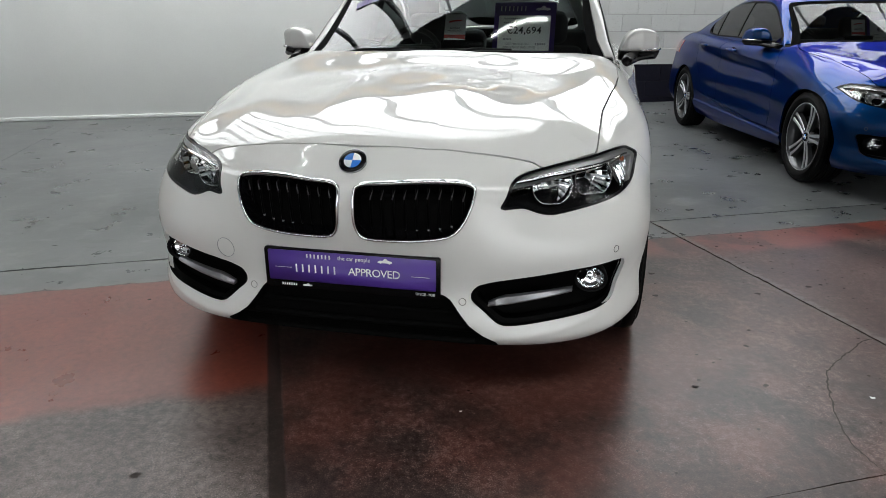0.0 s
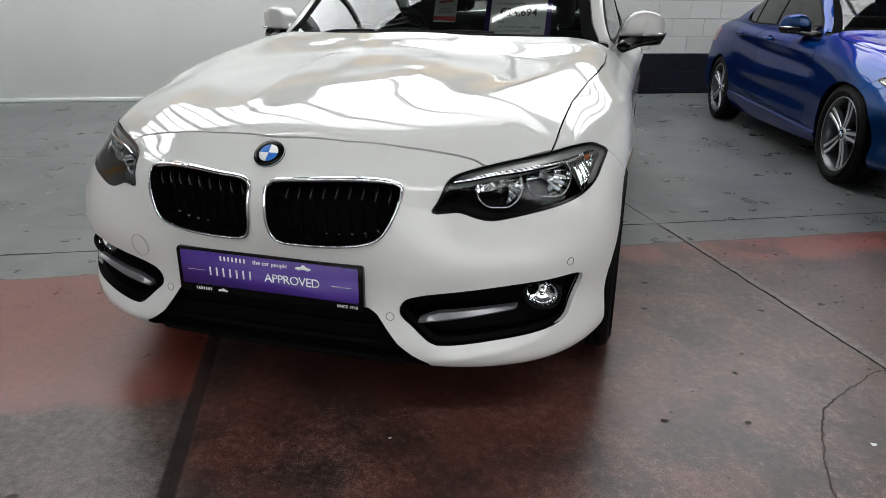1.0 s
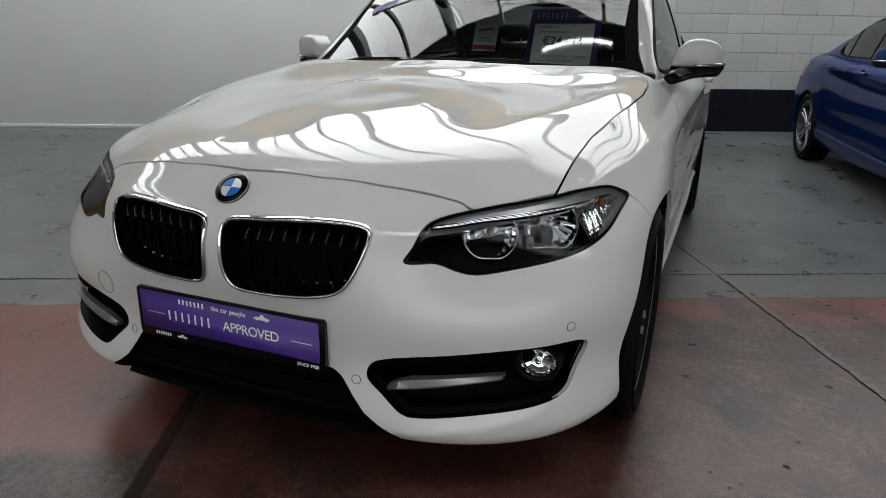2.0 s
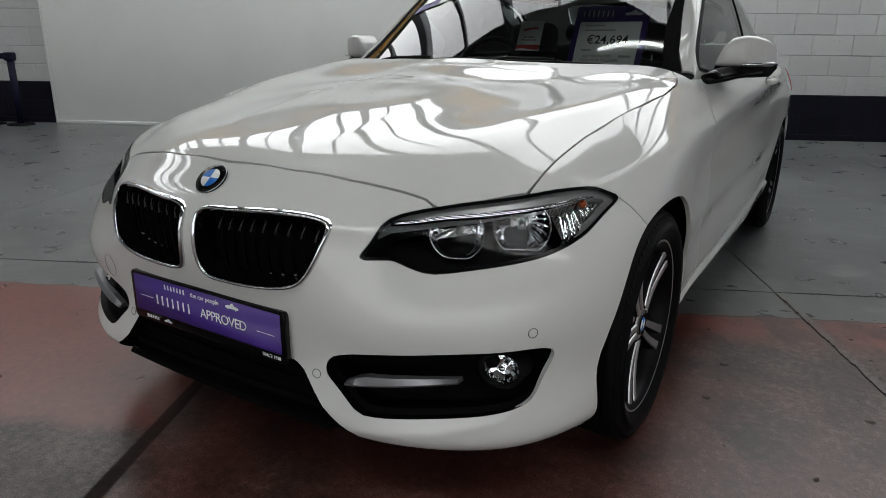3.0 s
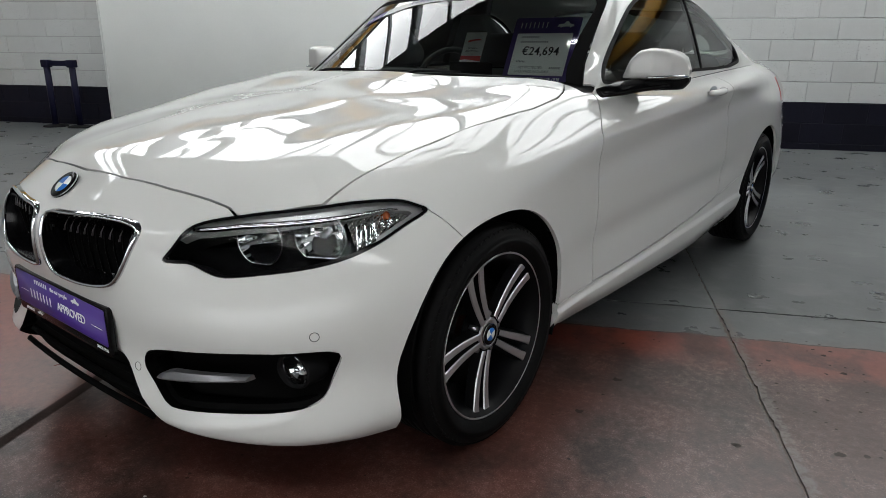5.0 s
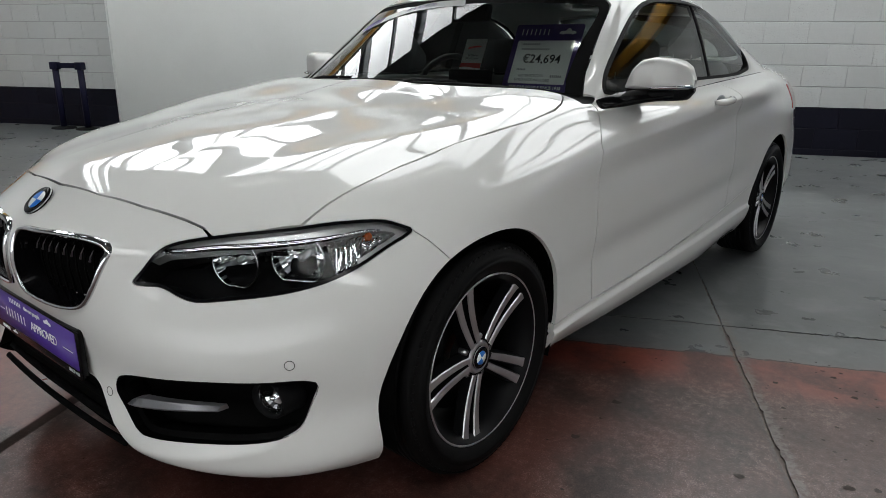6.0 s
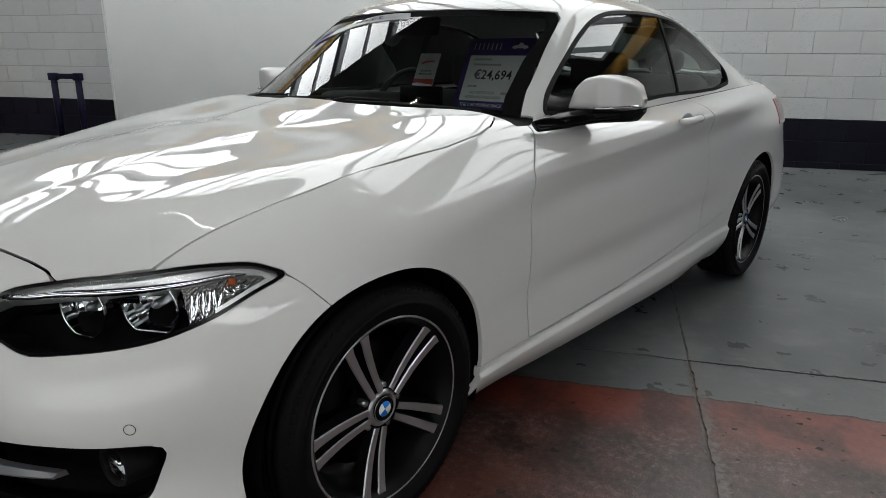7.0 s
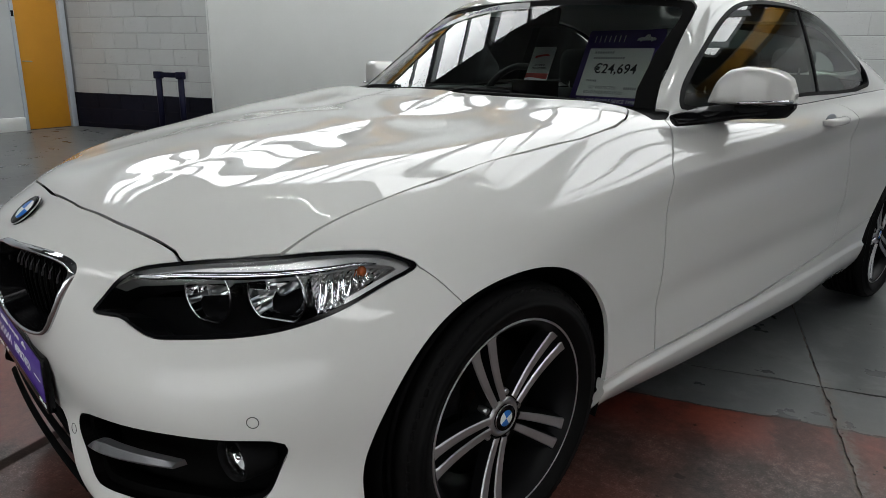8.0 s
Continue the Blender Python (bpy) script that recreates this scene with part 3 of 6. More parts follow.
for k, (x0, x1, z0, z1) in enumerate(((LEFT, RIGHT, -0.02, 0.25), (LEFT, RIGHT, 4.0, EAVES + 0.1), (LEFT, -7.6, 0.25, 4.0), (8.6, RIGHT, 0.25, 4.0))):
    plain("wall_front_%d" % (k + 1), (x0, FRONT - 0.2, z0), (x1, FRONT, z1), PLASTER, "white plastered wall round the shop window", category="wall")
# an unseen window added in front; the glowing sheet behind it brightens the bumpers
FRONT_GLOW = glow("street_daylight", (0.97, 0.99, 1.0), FRONT_FILL)
plain("backdrop_street", (-8.0, FRONT - 0.62, 0.0), (9.0, FRONT - 0.6, 4.2), FRONT_GLOW, "bright overcast street outside the shop window", category="street")
fill_window = empty("window_1", pose(0, FRONT - 0.1, 0), "wide shop window with grey mullions", "window", kind="structure")
for x in np.arange(-7.55, 8.6, 2.015):
    part("mullion", box(bmesh.new(), (x - 0.05, -0.06, 0.25), (x + 0.05, 0.06, 4.0), 0.006), FRAMEPAINT, fill_window)
for z in (0.28, 2.6, 3.97):
    part("transom", box(bmesh.new(), (-7.6, -0.05, z - 0.03), (8.6, 0.05, z + 0.03), 0.006), FRAMEPAINT, fill_window)
plain("wall_over_door", (LEFT - 0.2, 5.40, 2.14), (LEFT, BACK + 0.012, EAVES), PLASTER, "white plaster over the door opening", category="wall")

# the board that covers the middle of the back wall
board = plain("wall_panel", (-5.57, BACK - 0.055, 0.045), (1.36, BACK + 0.008, EAVES - 0.1), PANEL, "large smooth white wall board with low skirting", 0.004, category="wall panel")
plain("baseboard", (-5.57, BACK - 0.07, 0.0), (1.36, BACK + 0.008, 0.044), TRIM, "low white skirting along the wall board", 0.006, category="skirting")
plain("trim", (-5.60, BACK - 0.062, 0.0), (-5.572, BACK + 0.008, EAVES - 0.1), TRIM, "white edge strip of the wall board", 0.004, category="trim")
plain("baseboard_side", (LEFT, FRONT, 0.0), (LEFT + 0.025, 5.40, 0.2), TRIM, "tall white skirting along the side wall", 0.008, category="skirting")

# the door in the side wall, by the corner
door = empty("door_1", pose(LEFT, 5.83, 0), "orange-yellow flush door in a pale grey frame", "door", kind="structure")
leaf = part("door_leaf", box(bmesh.new(), (-0.075, -0.37, 0.008), (-0.03, 0.37, 2.05), 0.004), YELLOW, door)
fr = bmesh.new()
box(fr, (-0.12, -0.43, 0), (0.02, -0.372, 2.11), 0.006)
part("jamb", fr, FRAMEPAINT, door)
fr = bmesh.new()
box(fr, (-0.12, 0.372, 0), (0.02, 0.47, 2.11), 0.006)
part("jamb", fr, FRAMEPAINT, door)
fr = bmesh.new()
box(fr, (-0.12, -0.37, 2.055), (0.02, 0.37, 2.11), 0.006)
part("head", fr, FRAMEPAINT, door)
hb = bmesh.new()
tube(hb, [(-0.03, -0.31, 1.0), (0.02, -0.31, 1.0), (0.025, -0.29, 1.0), (0.025, -0.2, 1.0)], 0.009)
part("door_handle", hb, SATIN, leaf, "satin lever handle")
sb = bmesh.new()
box(sb, (0.018, -0.425, 1.62), (0.03, -0.39, 1.7), 0.003)
part("latch_plate", sb, BLACK, door)

# roof: two bays of sloping glazing, with sheeted slopes between them
def slope(name, y0, z0, y1, z1, material, x0, x1, thick, label, category, up=0.0):
    """A flat sheet that leans from one eave line to another."""
    d = Vector((0, y1 - y0, z1 - z0))
    n = Vector((0, -d.z, d.y)).normalized()
    if n.z < 0:
        n = -n
    b = bmesh.new()
    lo = [Vector((x, y, z)) + n * up for x, y, z in ((x0, y0, z0), (x1, y0, z0), (x1, y1, z1), (x0, y1, z1))]
    v = [b.verts.new(p) for p in lo] + [b.verts.new(p + n * thick) for p in lo]
    for f in ((0, 1, 2, 3), (7, 6, 5, 4), (0, 4, 5, 1), (1, 5, 6, 2), (2, 6, 7, 3), (3, 7, 4, 0)):
        b.faces.new([v[i] for i in f])
    bmesh.ops.recalc_face_normals(b, faces=b.faces)
    return tagged(part(name, b, material, smooth=False), label, category, kind="structure")


BAYS = [(6.08, 3.977, 1.75, 5.911, -8.1, 7.8), (-2.75, 4.353, -4.45, 5.297, -8.1, 7.8)]
RIDGES = [(6.325, 3.87), (1.1, 6.202), (-2.6, 4.27), (-4.6, 5.38), (FRONT, 4.27)]
for (ya, za), (yb, zb) in zip(RIDGES, RIDGES[1:]):
    hole = [b for b in BAYS if yb < b[0] <= ya]
    if not hole:
        slope("ceiling", ya, za, yb, zb, ROOFSHEET, LEFT, RIGHT, 0.1, "grey sheeted roof slope", "ceiling")
        continue
    y0, z0, y1, z1, x0, x1 = hole[0]
    for c in ((ya, za, y0, z0, LEFT, RIGHT), (y1, z1, yb, zb, LEFT, RIGHT), (y0, z0, y1, z1, LEFT, x0), (y0, z0, y1, z1, x1, RIGHT)):
        slope("ceiling", c[0], c[1], c[2], c[3], ROOFSHEET, c[4], c[5], 0.1, "grey sheeted roof slope", "ceiling")
for y0, z0, y1, z1, gx0, gx1 in BAYS:
    slope("backdrop", y0 + 0.1, z0 - 0.04, y1 - 0.1, z1 + 0.04, DAYLIGHT if y0 > 0 else FRONT_DAYLIGHT, gx0 - 0.1, gx1 + 0.1, 0.02, "bright overcast sky over the glazed roof slope", "sky", 0.14)
    bars = empty("rooflight", pose(0, 0, 0), "glazed roof slope with dark bars and rafters", "rooflight", "rooflights", kind="structure")
    ln = math.hypot(y1 - y0, z1 - z0)
    lean = Matrix.Translation((0, y0, z0)) @ Matrix.Rotation(math.atan2(z1 - z0, -(y1 - y0)), 4, "X").inverted() @ Matrix.Rotation(math.pi, 4, "Z")
    k, x = 0, -9.17
    while x < gx1 + 0.9:
        if x > 0.4 and k % 2:
            k, x = k + 1, x + 0.66
            continue
        bb = bmesh.new()
        wide = 0.022 if k % 2 or x > 0.4 else 0.065
        box(bb, (-wide, 0, -0.12 if k % 2 == 0 else -0.02), (wide, ln, 0.06))
        for v in bb.verts:
            v.co.x += -x - min(max(0.30 + 0.18 * (x + 0.85), 0.0), 0.4) * (v.co.y - ln / 2)
        ob = part("rafter" if k % 2 == 0 else "glazing_bar", bb, GIRDER, bars, smooth=False)
        ob.matrix_local = lean
        k += 1
        x += 0.66
# unseen sheet added under the rooflight to darken the white car's windscreen reflection
reflection_sheet = bmesh.new()
lean_z = (5.911 - 4.08) / (1.75 - 5.85)
corner = [(2.2, 1.70), (0.8, 2.06), (0.0, 2.26), (-1.2, 2.80), (-2.3, 3.22), (-3.4, 3.65), (-6.1, 4.8), (-6.1, 1.70)]
under = [reflection_sheet.verts.new((x, y, 4.08 + (y - 5.85) * lean_z - 0.13)) for x, y in corner]
over = [reflection_sheet.verts.new(v.co + Vector((0, 0, 0.05))) for v in under]
reflection_sheet.faces.new(under)
reflection_sheet.faces.new(over[::-1])
for a in range(8):
    reflection_sheet.faces.new((under[a], under[(a + 1) % 8], over[(a + 1) % 8], over[a]))
bmesh.ops.recalc_face_normals(reflection_sheet, faces=reflection_sheet.faces)
tagged(part("ceiling", reflection_sheet, ROOFSHEET, smooth=False), "grey sheeted roof panel beside the rooflight", "ceiling", kind="structure")
# second unseen sheet, added to cut the bright reflection on the blue windscreen
blue_reflection_sheet = bmesh.new()
under = [blue_reflection_sheet.verts.new((x, y, 4.08 + (y - 5.85) * lean_z - 0.13)) for x, y in ((2.9, 1.70), (3.0, 3.45), (4.7, 3.09), (5.9, 2.86), (6.9, 2.42), (6.9, 1.70))]
over = [blue_reflection_sheet.verts.new(v.co + Vector((0, 0, 0.05))) for v in under]
blue_reflection_sheet.faces.new(under)
blue_reflection_sheet.faces.new(over[::-1])
for a in range(6):
    blue_reflection_sheet.faces.new((under[a], under[(a + 1) % 6], over[(a + 1) % 6], over[a]))
bmesh.ops.recalc_face_normals(blue_reflection_sheet, faces=blue_reflection_sheet.faces)
tagged(part("ceiling", blue_reflection_sheet, ROOFSHEET, smooth=False), "grey sheeted roof panel above the rooflight", "ceiling", kind="structure")
plain("wall_over_valley", (LEFT, -2.7, 4.2), (RIGHT, -2.5, 4.42), GIRDER, "grey steel valley gutter", category="gutter")
plain("eaves_beam", (LEFT, BACK - 0.22, 3.42), (RIGHT, BACK + 0.01, 3.72), BEAM, "orange-yellow crane beam along the back wall", 0.01, category="beam")
for x in (LEFT - 0.2, RIGHT):
    gab = bmesh.new()
    prism(gab, [(FRONT, 4.2), (BACK, 3.9), (BACK, 4.4), (1.1, 6.7), (-2.6, 4.8), (-4.6, 5.9), (FRONT, 4.9)], 0, 0.2, Matrix.Translation((x, 0, 0)) @ Matrix(((0, 0, 1, 0), (1, 0, 0, 0), (0, 1, 0, 0), (0, 0, 0, 1))))
    tagged(part("wall_gable", gab, ROOFSHEET, smooth=False), "grey sheeted gable", "wall", kind="structure")

# fluorescent battens on chains
TUBE = glow("fluorescent_tube", (0.95, 1.0, 0.98), 22.0)
for x in (-2.1, 1.66, 5.4):
    ba = empty("ceiling_light", pose(x, 1.47, 5.52), "white fluorescent batten hung on thin chains", "ceiling light", "ceiling lights")
    b = bmesh.new()
    box(b, (-0.77, -0.05, 0.03), (0.77, 0.05, 0.085), 0.01)
    part("batten_body", b, TRIM, ba)
    b = bmesh.new()
    tube(b, [(-0.74, 0, 0.0), (0.74, 0, 0.0)], 0.019, 12)
    part("tube_lamp", b, TUBE, ba)
    for dx in (-0.6, 0.6):
        b = bmesh.new()
        tube(b, [(dx, 0, 0.08), (dx, 0, 0.56)], 0.004, 6)
        part("chain", b, GIRDER, ba)

# blockwork pieces
half = 0.2275
blk = bmesh.new()
box(blk, (0.0014, -0.006, 0.0034), (0.4486, 0.03, half - 0.0034), 0.0035, 1)
blk_me = bpy.data.meshes.new("block")
blk.to_mesh(blk_me)
blk.free()
blk_me.materials.append(BLOCK)
blk2 = bmesh.new()
box(blk2, (0.0014, -0.006, 0.0034), (0.2236, 0.03, half - 0.0034), 0.0035, 1)
blk_half = bpy.data.meshes.new("block_half")
blk2.to_mesh(blk_half)
blk2.free()
blk_half.materials.append(BLOCK)


def courses(x0, x1, rows):
    rnd = random.Random(4)
    for r in range(rows):
        z = r * half - 0.155
        x = x0 + (0 if r % 2 == 0 else -0.225)
        while x < x1:
            lo = max(x, x0)
            if x + 0.45 <= x1 + 0.2:
                me = blk_half if lo > x else blk_me
                b = new("block", me)
                b.parent = back_wall
                b.location = (lo, BACK + 0.012 + rnd.uniform(-0.002, 0.002), z)
            elif x + 0.225 <= x1 + 0.03:
                b = new("block", blk_half)
                b.parent = back_wall
                b.location = (x, BACK + 0.012, z)
            x += 0.45


courses(1.37, 9.2, 14)
courses(-8.32, -5.62, 14)

# floor slabs, laid with open joints
XS = [-8.35, -6.95, -4.77, -2.755, 1.575, 3.74, 5.9, 8.07, 9.5]
YS = [-10.0, -7.98, -5.78, -3.585, -1.385, 0.82, 3.02, 5.22, 6.325]


def slab(x0, x1, y0, y1, rnd):
    """One slab with broken edges; the joint at x = 1.575 is the most worn."""
    b = bmesh.new()
    pts = []
    for (ax, ay), (bx, by) in (((x0, y0), (x1, y0)), ((x1, y0), (x1, y1)), ((x1, y1), (x0, y1)), ((x0, y1), (x0, y0))):
        n = 150
        nx, ny = (ay - by), (bx - ax)
        ln = math.hypot(nx, ny)
        worn = ax == bx == 1.575 and y0 < 1
        gap = 0.0038 if worn and y0 < 0 else 0.0024 if worn else 0.0003 if ax == bx == -0.59 else 0.0042 if ay == by == 0.82 else 0.0009
        w = gap
        for k in range(n):
            t = k / n
            w = 0.5 * w + 0.5 * (0.6 * gap + abs(rnd.gauss(0, 0.9 * gap)) + (3.0 * gap if rnd.random() < 0.08 else 0)) if 0.02 < t < 0.98 else gap
            pts.append((ax + (bx - ax) * t + nx / ln * w, ay + (by - ay) * t + ny / ln * w))
    prism(b, pts, -0.008, 0.0, bevel=0.0)
    return part("slab", b, SLAB, ground, smooth=False)


rnd_slab = random.Random(11)
for x0, x1 in zip(XS, XS[1:]):
    for y0, y1 in zip(YS, YS[1:]):
        slab(x0, x1, y0, y1, rnd_slab)

# a crack and small chips in the floor
crack_line = [(1.575, -.735), (1.51, -.75), (1.409, -.802), (1.301, -.852), (1.206, -.908), (1.129, -1.0), (1.066, -1.085), (1.013, -1.165), (.967, -1.252), (.956, -1.319), (.956, -1.385)]
rnd_crack = random.Random(5)
fine_line = []
for (ax, ay), (bx, by) in zip(crack_line, crack_line[1:]):
    for k in range(7):
        t = k / 7
        fine_line.append((ax + (bx - ax) * t + rnd_crack.gauss(0, 0.0020), ay + (by - ay) * t + rnd_crack.gauss(0, 0.0020)))
cb = bmesh.new()
rows = []
for i, (x, y) in enumerate(fine_line):
    x2, y2 = fine_line[min(i + 1, len(fine_line) - 1)]
    x1, y1 = fine_line[max(i - 1, 0)]
    d = Vector((x2 - x1, y2 - y1, 0)).normalized()
    w = 0.0012 + abs(rnd_crack.gauss(0, 0.0012))
    rows.append([cb.verts.new((x - d.y * w, y + d.x * w, 0.0008)), cb.verts.new((x + d.y * w, y - d.x * w, 0.0008))])
for r0, r1 in zip(rows, rows[1:]):
    cb.faces.new((r0[0], r0[1], r1[1], r1[0]))
part("crack", cb, CRACK, ground, "thin crooked crack in the slab", smooth=False)


def chips(name, spots, material, label):
    b = bmesh.new()
    r_ = random.Random(8)
    for x, y, s in spots:
        s *= 0.75
        n = 9
        turn = r_.uniform(0, 3)
        vs = [b.verts.new((x + s * r_.uniform(.6, 1.25) * math.cos(turn + 2 * math.pi * k / n), y + .85 * s * r_.uniform(.5, 1.3) * math.sin(turn + 2 * math.pi * k / n), .0009)) for k in range(n)]
        b.faces.new(vs)
    ob = part(name, b, material, ground, label, smooth=False)
    tagged(ob, kind="stuff")


rc = random.Random(21)
spots = [(1.13, .055, .026), (1.005, -.18, .02), (1.169, -.569, .012), (1.072, -.678, .014), (.951, -.931, .016), (.725, -.882, .015), (.763, -.847, .010), (1.446, -.268, .02), (1.718, -.256, .02), (1.79, -.25, .014),
         (1.903, .277, .016), (1.672, .329, .013), (1.882, .421, .014), (-.938, -.913, .022), (-1.086, .297, .012)]
spots += [(rc.uniform(.7, 3.0), rc.uniform(-1.3, .5), rc.uniform(.003, .009)) for _ in range(110)]
spots += [(rc.uniform(1.6, 3.2), rc.uniform(-.3, .6), rc.uniform(.003, .011)) for _ in range(90)]
spots += [(rc.uniform(-2.2, .6), rc.uniform(-1.6, -.6), rc.uniform(.003, .008)) for _ in range(70)]
spots += [(rc.uniform(-4, 4), rc.uniform(.9, 6), rc.uniform(.003, .008)) for _ in range(10)]
chips("floor_pits", spots, CRACK, "small dark pits in the concrete")
# the larger one is a scrap of white paper
pale = [(1.225, -1.076, .014), (-.044, -.834, .007)]
chips("paint_flakes", pale, PLASTER, "pale flakes on the concrete")

# ---------------------------------------------------------------- cars
# car axes: x to its left, y to its tail, z up, from the floor under the middle of the front axle
# character lines of the body from the chin up over the bonnet, each from the nose round the side to the tail
CHIN = [(0, -.700, .193), (.20, -.70, .193), (.42, -.68, .188), (.62, -.60, .181), (.75, -.47, .181), (.835, -.28, .19), (.845, 0, .19), (.80, .40, .19), (.80, .70, .185),
    (.81, 1.3, .18), (.81, 1.9, .18), (.80, 2.3, .19), (.84, 2.69, .22), (.82, 3.15, .25), (.70, 3.48, .27), (.40, 3.60, .27), (0, 3.62, .27)]
LIP_AND_SILL = [(0, -.745, .235), (.20, -.745, .235), (.44, -.732, .229), (.650, -.638, .220), (.797, -.481, .229), (.865, -.28, .245), (.875, 0, .25), (.838, .40, .25), (.838, .70, .25),
    (.845, 1.3, .25), (.845, 1.9, .25), (.84, 2.3, .26), (.875, 2.69, .30), (.85, 3.15, .32), (.735, 3.53, .34), (.42, 3.65, .34), (0, 3.67, .34)]
LOWER_BUMPER = [(0, -.748, .36), (.21, -.748, .36), (.44, -.715, .345), (.643, -.628, .34), (.793, -.479, .34), (.873, -.28, .36), (.884, 0, .37), (.856, .40, .36), (.852, .70, .36),
    (.856, 1.3, .36), (.856, 1.9, .37), (.858, 2.3, .38), (.884, 2.69, .42), (.858, 3.15, .45), (.745, 3.54, .46), (.43, 3.66, .46), (0, 3.68, .46)]
WIDEST = [(0, -.756, .46), (.21, -.755, .46), (.43, -.730, .465), (.64, -.65, .47), (.80, -.49, .47), (.872, -.29, .48), (.887, 0, .50), (.868, .40, .50), (.864, .70, .50),
    (.868, 1.3, .50), (.870, 1.9, .50), (.872, 2.3, .51), (.887, 2.69, .55), (.858, 3.15, .58), (.735, 3.52, .58), (.42, 3.64, .58), (0, 3.66, .58)]
UNDER_THE_LAMPS = [(0, -.785, .575), (.205, -.778, .575), (.415, -.715, .585), (.62, -.605, .60), (.785, -.455, .61), (.848, -.258, .62), (.878, 0, .66), (.867, .40, .66), (.863, .70, .66),
    (.867, 1.3, .66), (.870, 1.9, .66), (.873, 2.3, .68), (.884, 2.69, .72), (.845, 3.15, .73), (.71, 3.49, .73), (.40, 3.62, .73), (0, 3.64, .73)]
LAMPS_AND_FLANK = [(0, -.765, .68), (.20, -.755, .678), (.40, -.685, .672), (.595, -.56, .677), (.745, -.42, .69), (.805, -.225, .718), (.853, 0, .752), (.857, .40, .785), (.858, .70, .79),
    (.868, 1.3, .805), (.876, 1.9, .825), (.879, 2.3, .84), (.875, 2.69, .85), (.83, 3.15, .85), (.69, 3.45, .84), (.38, 3.58, .83), (0, 3.60, .83)]
SHOULDER = [(0, -.70, .733), (.19, -.692, .731), (.38, -.635, .722), (.55, -.535, .728), (.70, -.40, .750), (.758, -.19, .785), (.795, 0, .822), (.809, .40, .858), (.824, .70, .869),
    (.864, 1.3, .891), (.874, 1.9, .905), (.872, 2.3, .911), (.845, 2.69, .925), (.775, 3.15, .945), (.64, 3.42, .955), (.36, 3.54, .96), (0, 3.57, .965)]
BONNET_EDGE_AND_BELT = [(0, -.63, .782), (.18, -.622, .781), (.36, -.565, .777), (.50, -.47, .785), (.64, -.33, .802), (.70, -.12, .835), (.725, .02, .868), (.745, .42, .925), (.752, .70, .935),
    (.765, 1.3, .945), (.758, 1.9, .968), (.75, 2.3, .985), (.735, 2.69, 1.0), (.68, 3.15, 1.01), (.56, 3.36, 1.01), (.32, 3.46, 1.015), (0, 3.49, 1.02)]
HALF_WAY_IN = [(0, -.42, .842), (.13, -.415, .843), (.26, -.37, .845), (.37, -.28, .855), (.45, -.15, .872), (.50, 0, .892), (.52, .16, .915), (.52, .40, .957), (.52, .62, .985),
    (.50, 1.3, .98), (.50, 1.9, 1.0), (.50, 2.3, 1.02), (.48, 2.69, 1.05), (.42, 3.08, 1.06), (.33, 3.25, 1.06), (.20, 3.34, 1.06), (0, 3.38, 1.06)]
SPINE = [(0, -.10, .900), (0, -.085, .9025), (0, -.05, .909), (0, .01, .918), (0, .09, .930), (0, .18, .943), (0, .28, .957), (0, .42, .977), (0, .58, .995),
    (0, 1.3, 1.0), (0, 1.9, 1.02), (0, 2.3, 1.04), (0, 2.69, 1.06), (0, 3.02, 1.075), (0, 3.12, 1.075), (0, 3.20, 1.075), (0, 3.25, 1.07)]
LINES = [CHIN, LIP_AND_SILL, LOWER_BUMPER, WIDEST, UNDER_THE_LAMPS, LAMPS_AND_FLANK, SHOULDER, BONNET_EDGE_AND_BELT, HALF_WAY_IN, SPINE]
# cabin lines from the belt over the roof rail to the roof's middle, each from windscreen foot to tail
BELT_LINE = [(.752, .70, .935), (.757, .95, .94), (.76, 1.22, .945), (.762, 1.55, .955), (.755, 1.9, .97), (.75, 2.25, .985), (.742, 2.55, .997), (.73, 2.80, 1.005), (.70, 3.05, 1.01)]
GLASS_LINE = [(.747, .715, .943), (.735, .935, 1.01), (.705, 1.19, 1.11), (.71, 1.52, 1.14), (.705, 1.88, 1.14), (.70, 2.25, 1.12), (.695, 2.57, 1.08), (.69, 2.85, 1.04), (.66, 3.08, 1.02)]
RAIL_LINE = [(.738, .735, .955), (.69, .895, 1.085), (.62, 1.14, 1.27), (.62, 1.48, 1.318), (.617, 1.85, 1.315), (.61, 2.25, 1.255), (.61, 2.60, 1.17), (.62, 2.90, 1.09), (.60, 3.10, 1.035)]
RAIL_TOP = [(.69, .705, .962), (.64, .87, 1.09), (.565, 1.10, 1.287), (.565, 1.45, 1.348), (.56, 1.83, 1.352), (.55, 2.25, 1.305), (.545, 2.60, 1.225), (.54, 2.88, 1.125), (.52, 3.08, 1.045)]
ROOF_HALF = [(.38, .60, .98), (.35, .81, 1.14), (.31, 1.05, 1.332), (.31, 1.42, 1.377), (.31, 1.81, 1.385), (.30, 2.25, 1.354), (.30, 2.58, 1.298), (.29, 2.85, 1.19), (.28, 3.05, 1.07)]
ROOF_MIDDLE = [(0, .56, .99), (0, .78, 1.165), (0, 1.03, 1.346), (0, 1.40, 1.383), (0, 1.80, 1.392), (0, 2.25, 1.368), (0, 2.57, 1.32), (0, 2.83, 1.215), (0, 3.03, 1.08)]
CABIN = [BELT_LINE, GLASS_LINE, RAIL_LINE, RAIL_TOP, ROOF_HALF, ROOF_MIDDLE]


def knots_of(line):
    p = np.array(line, float)
    return np.concatenate([[0], np.cumsum(np.linalg.norm(np.diff(p, axis=0), axis=1))])


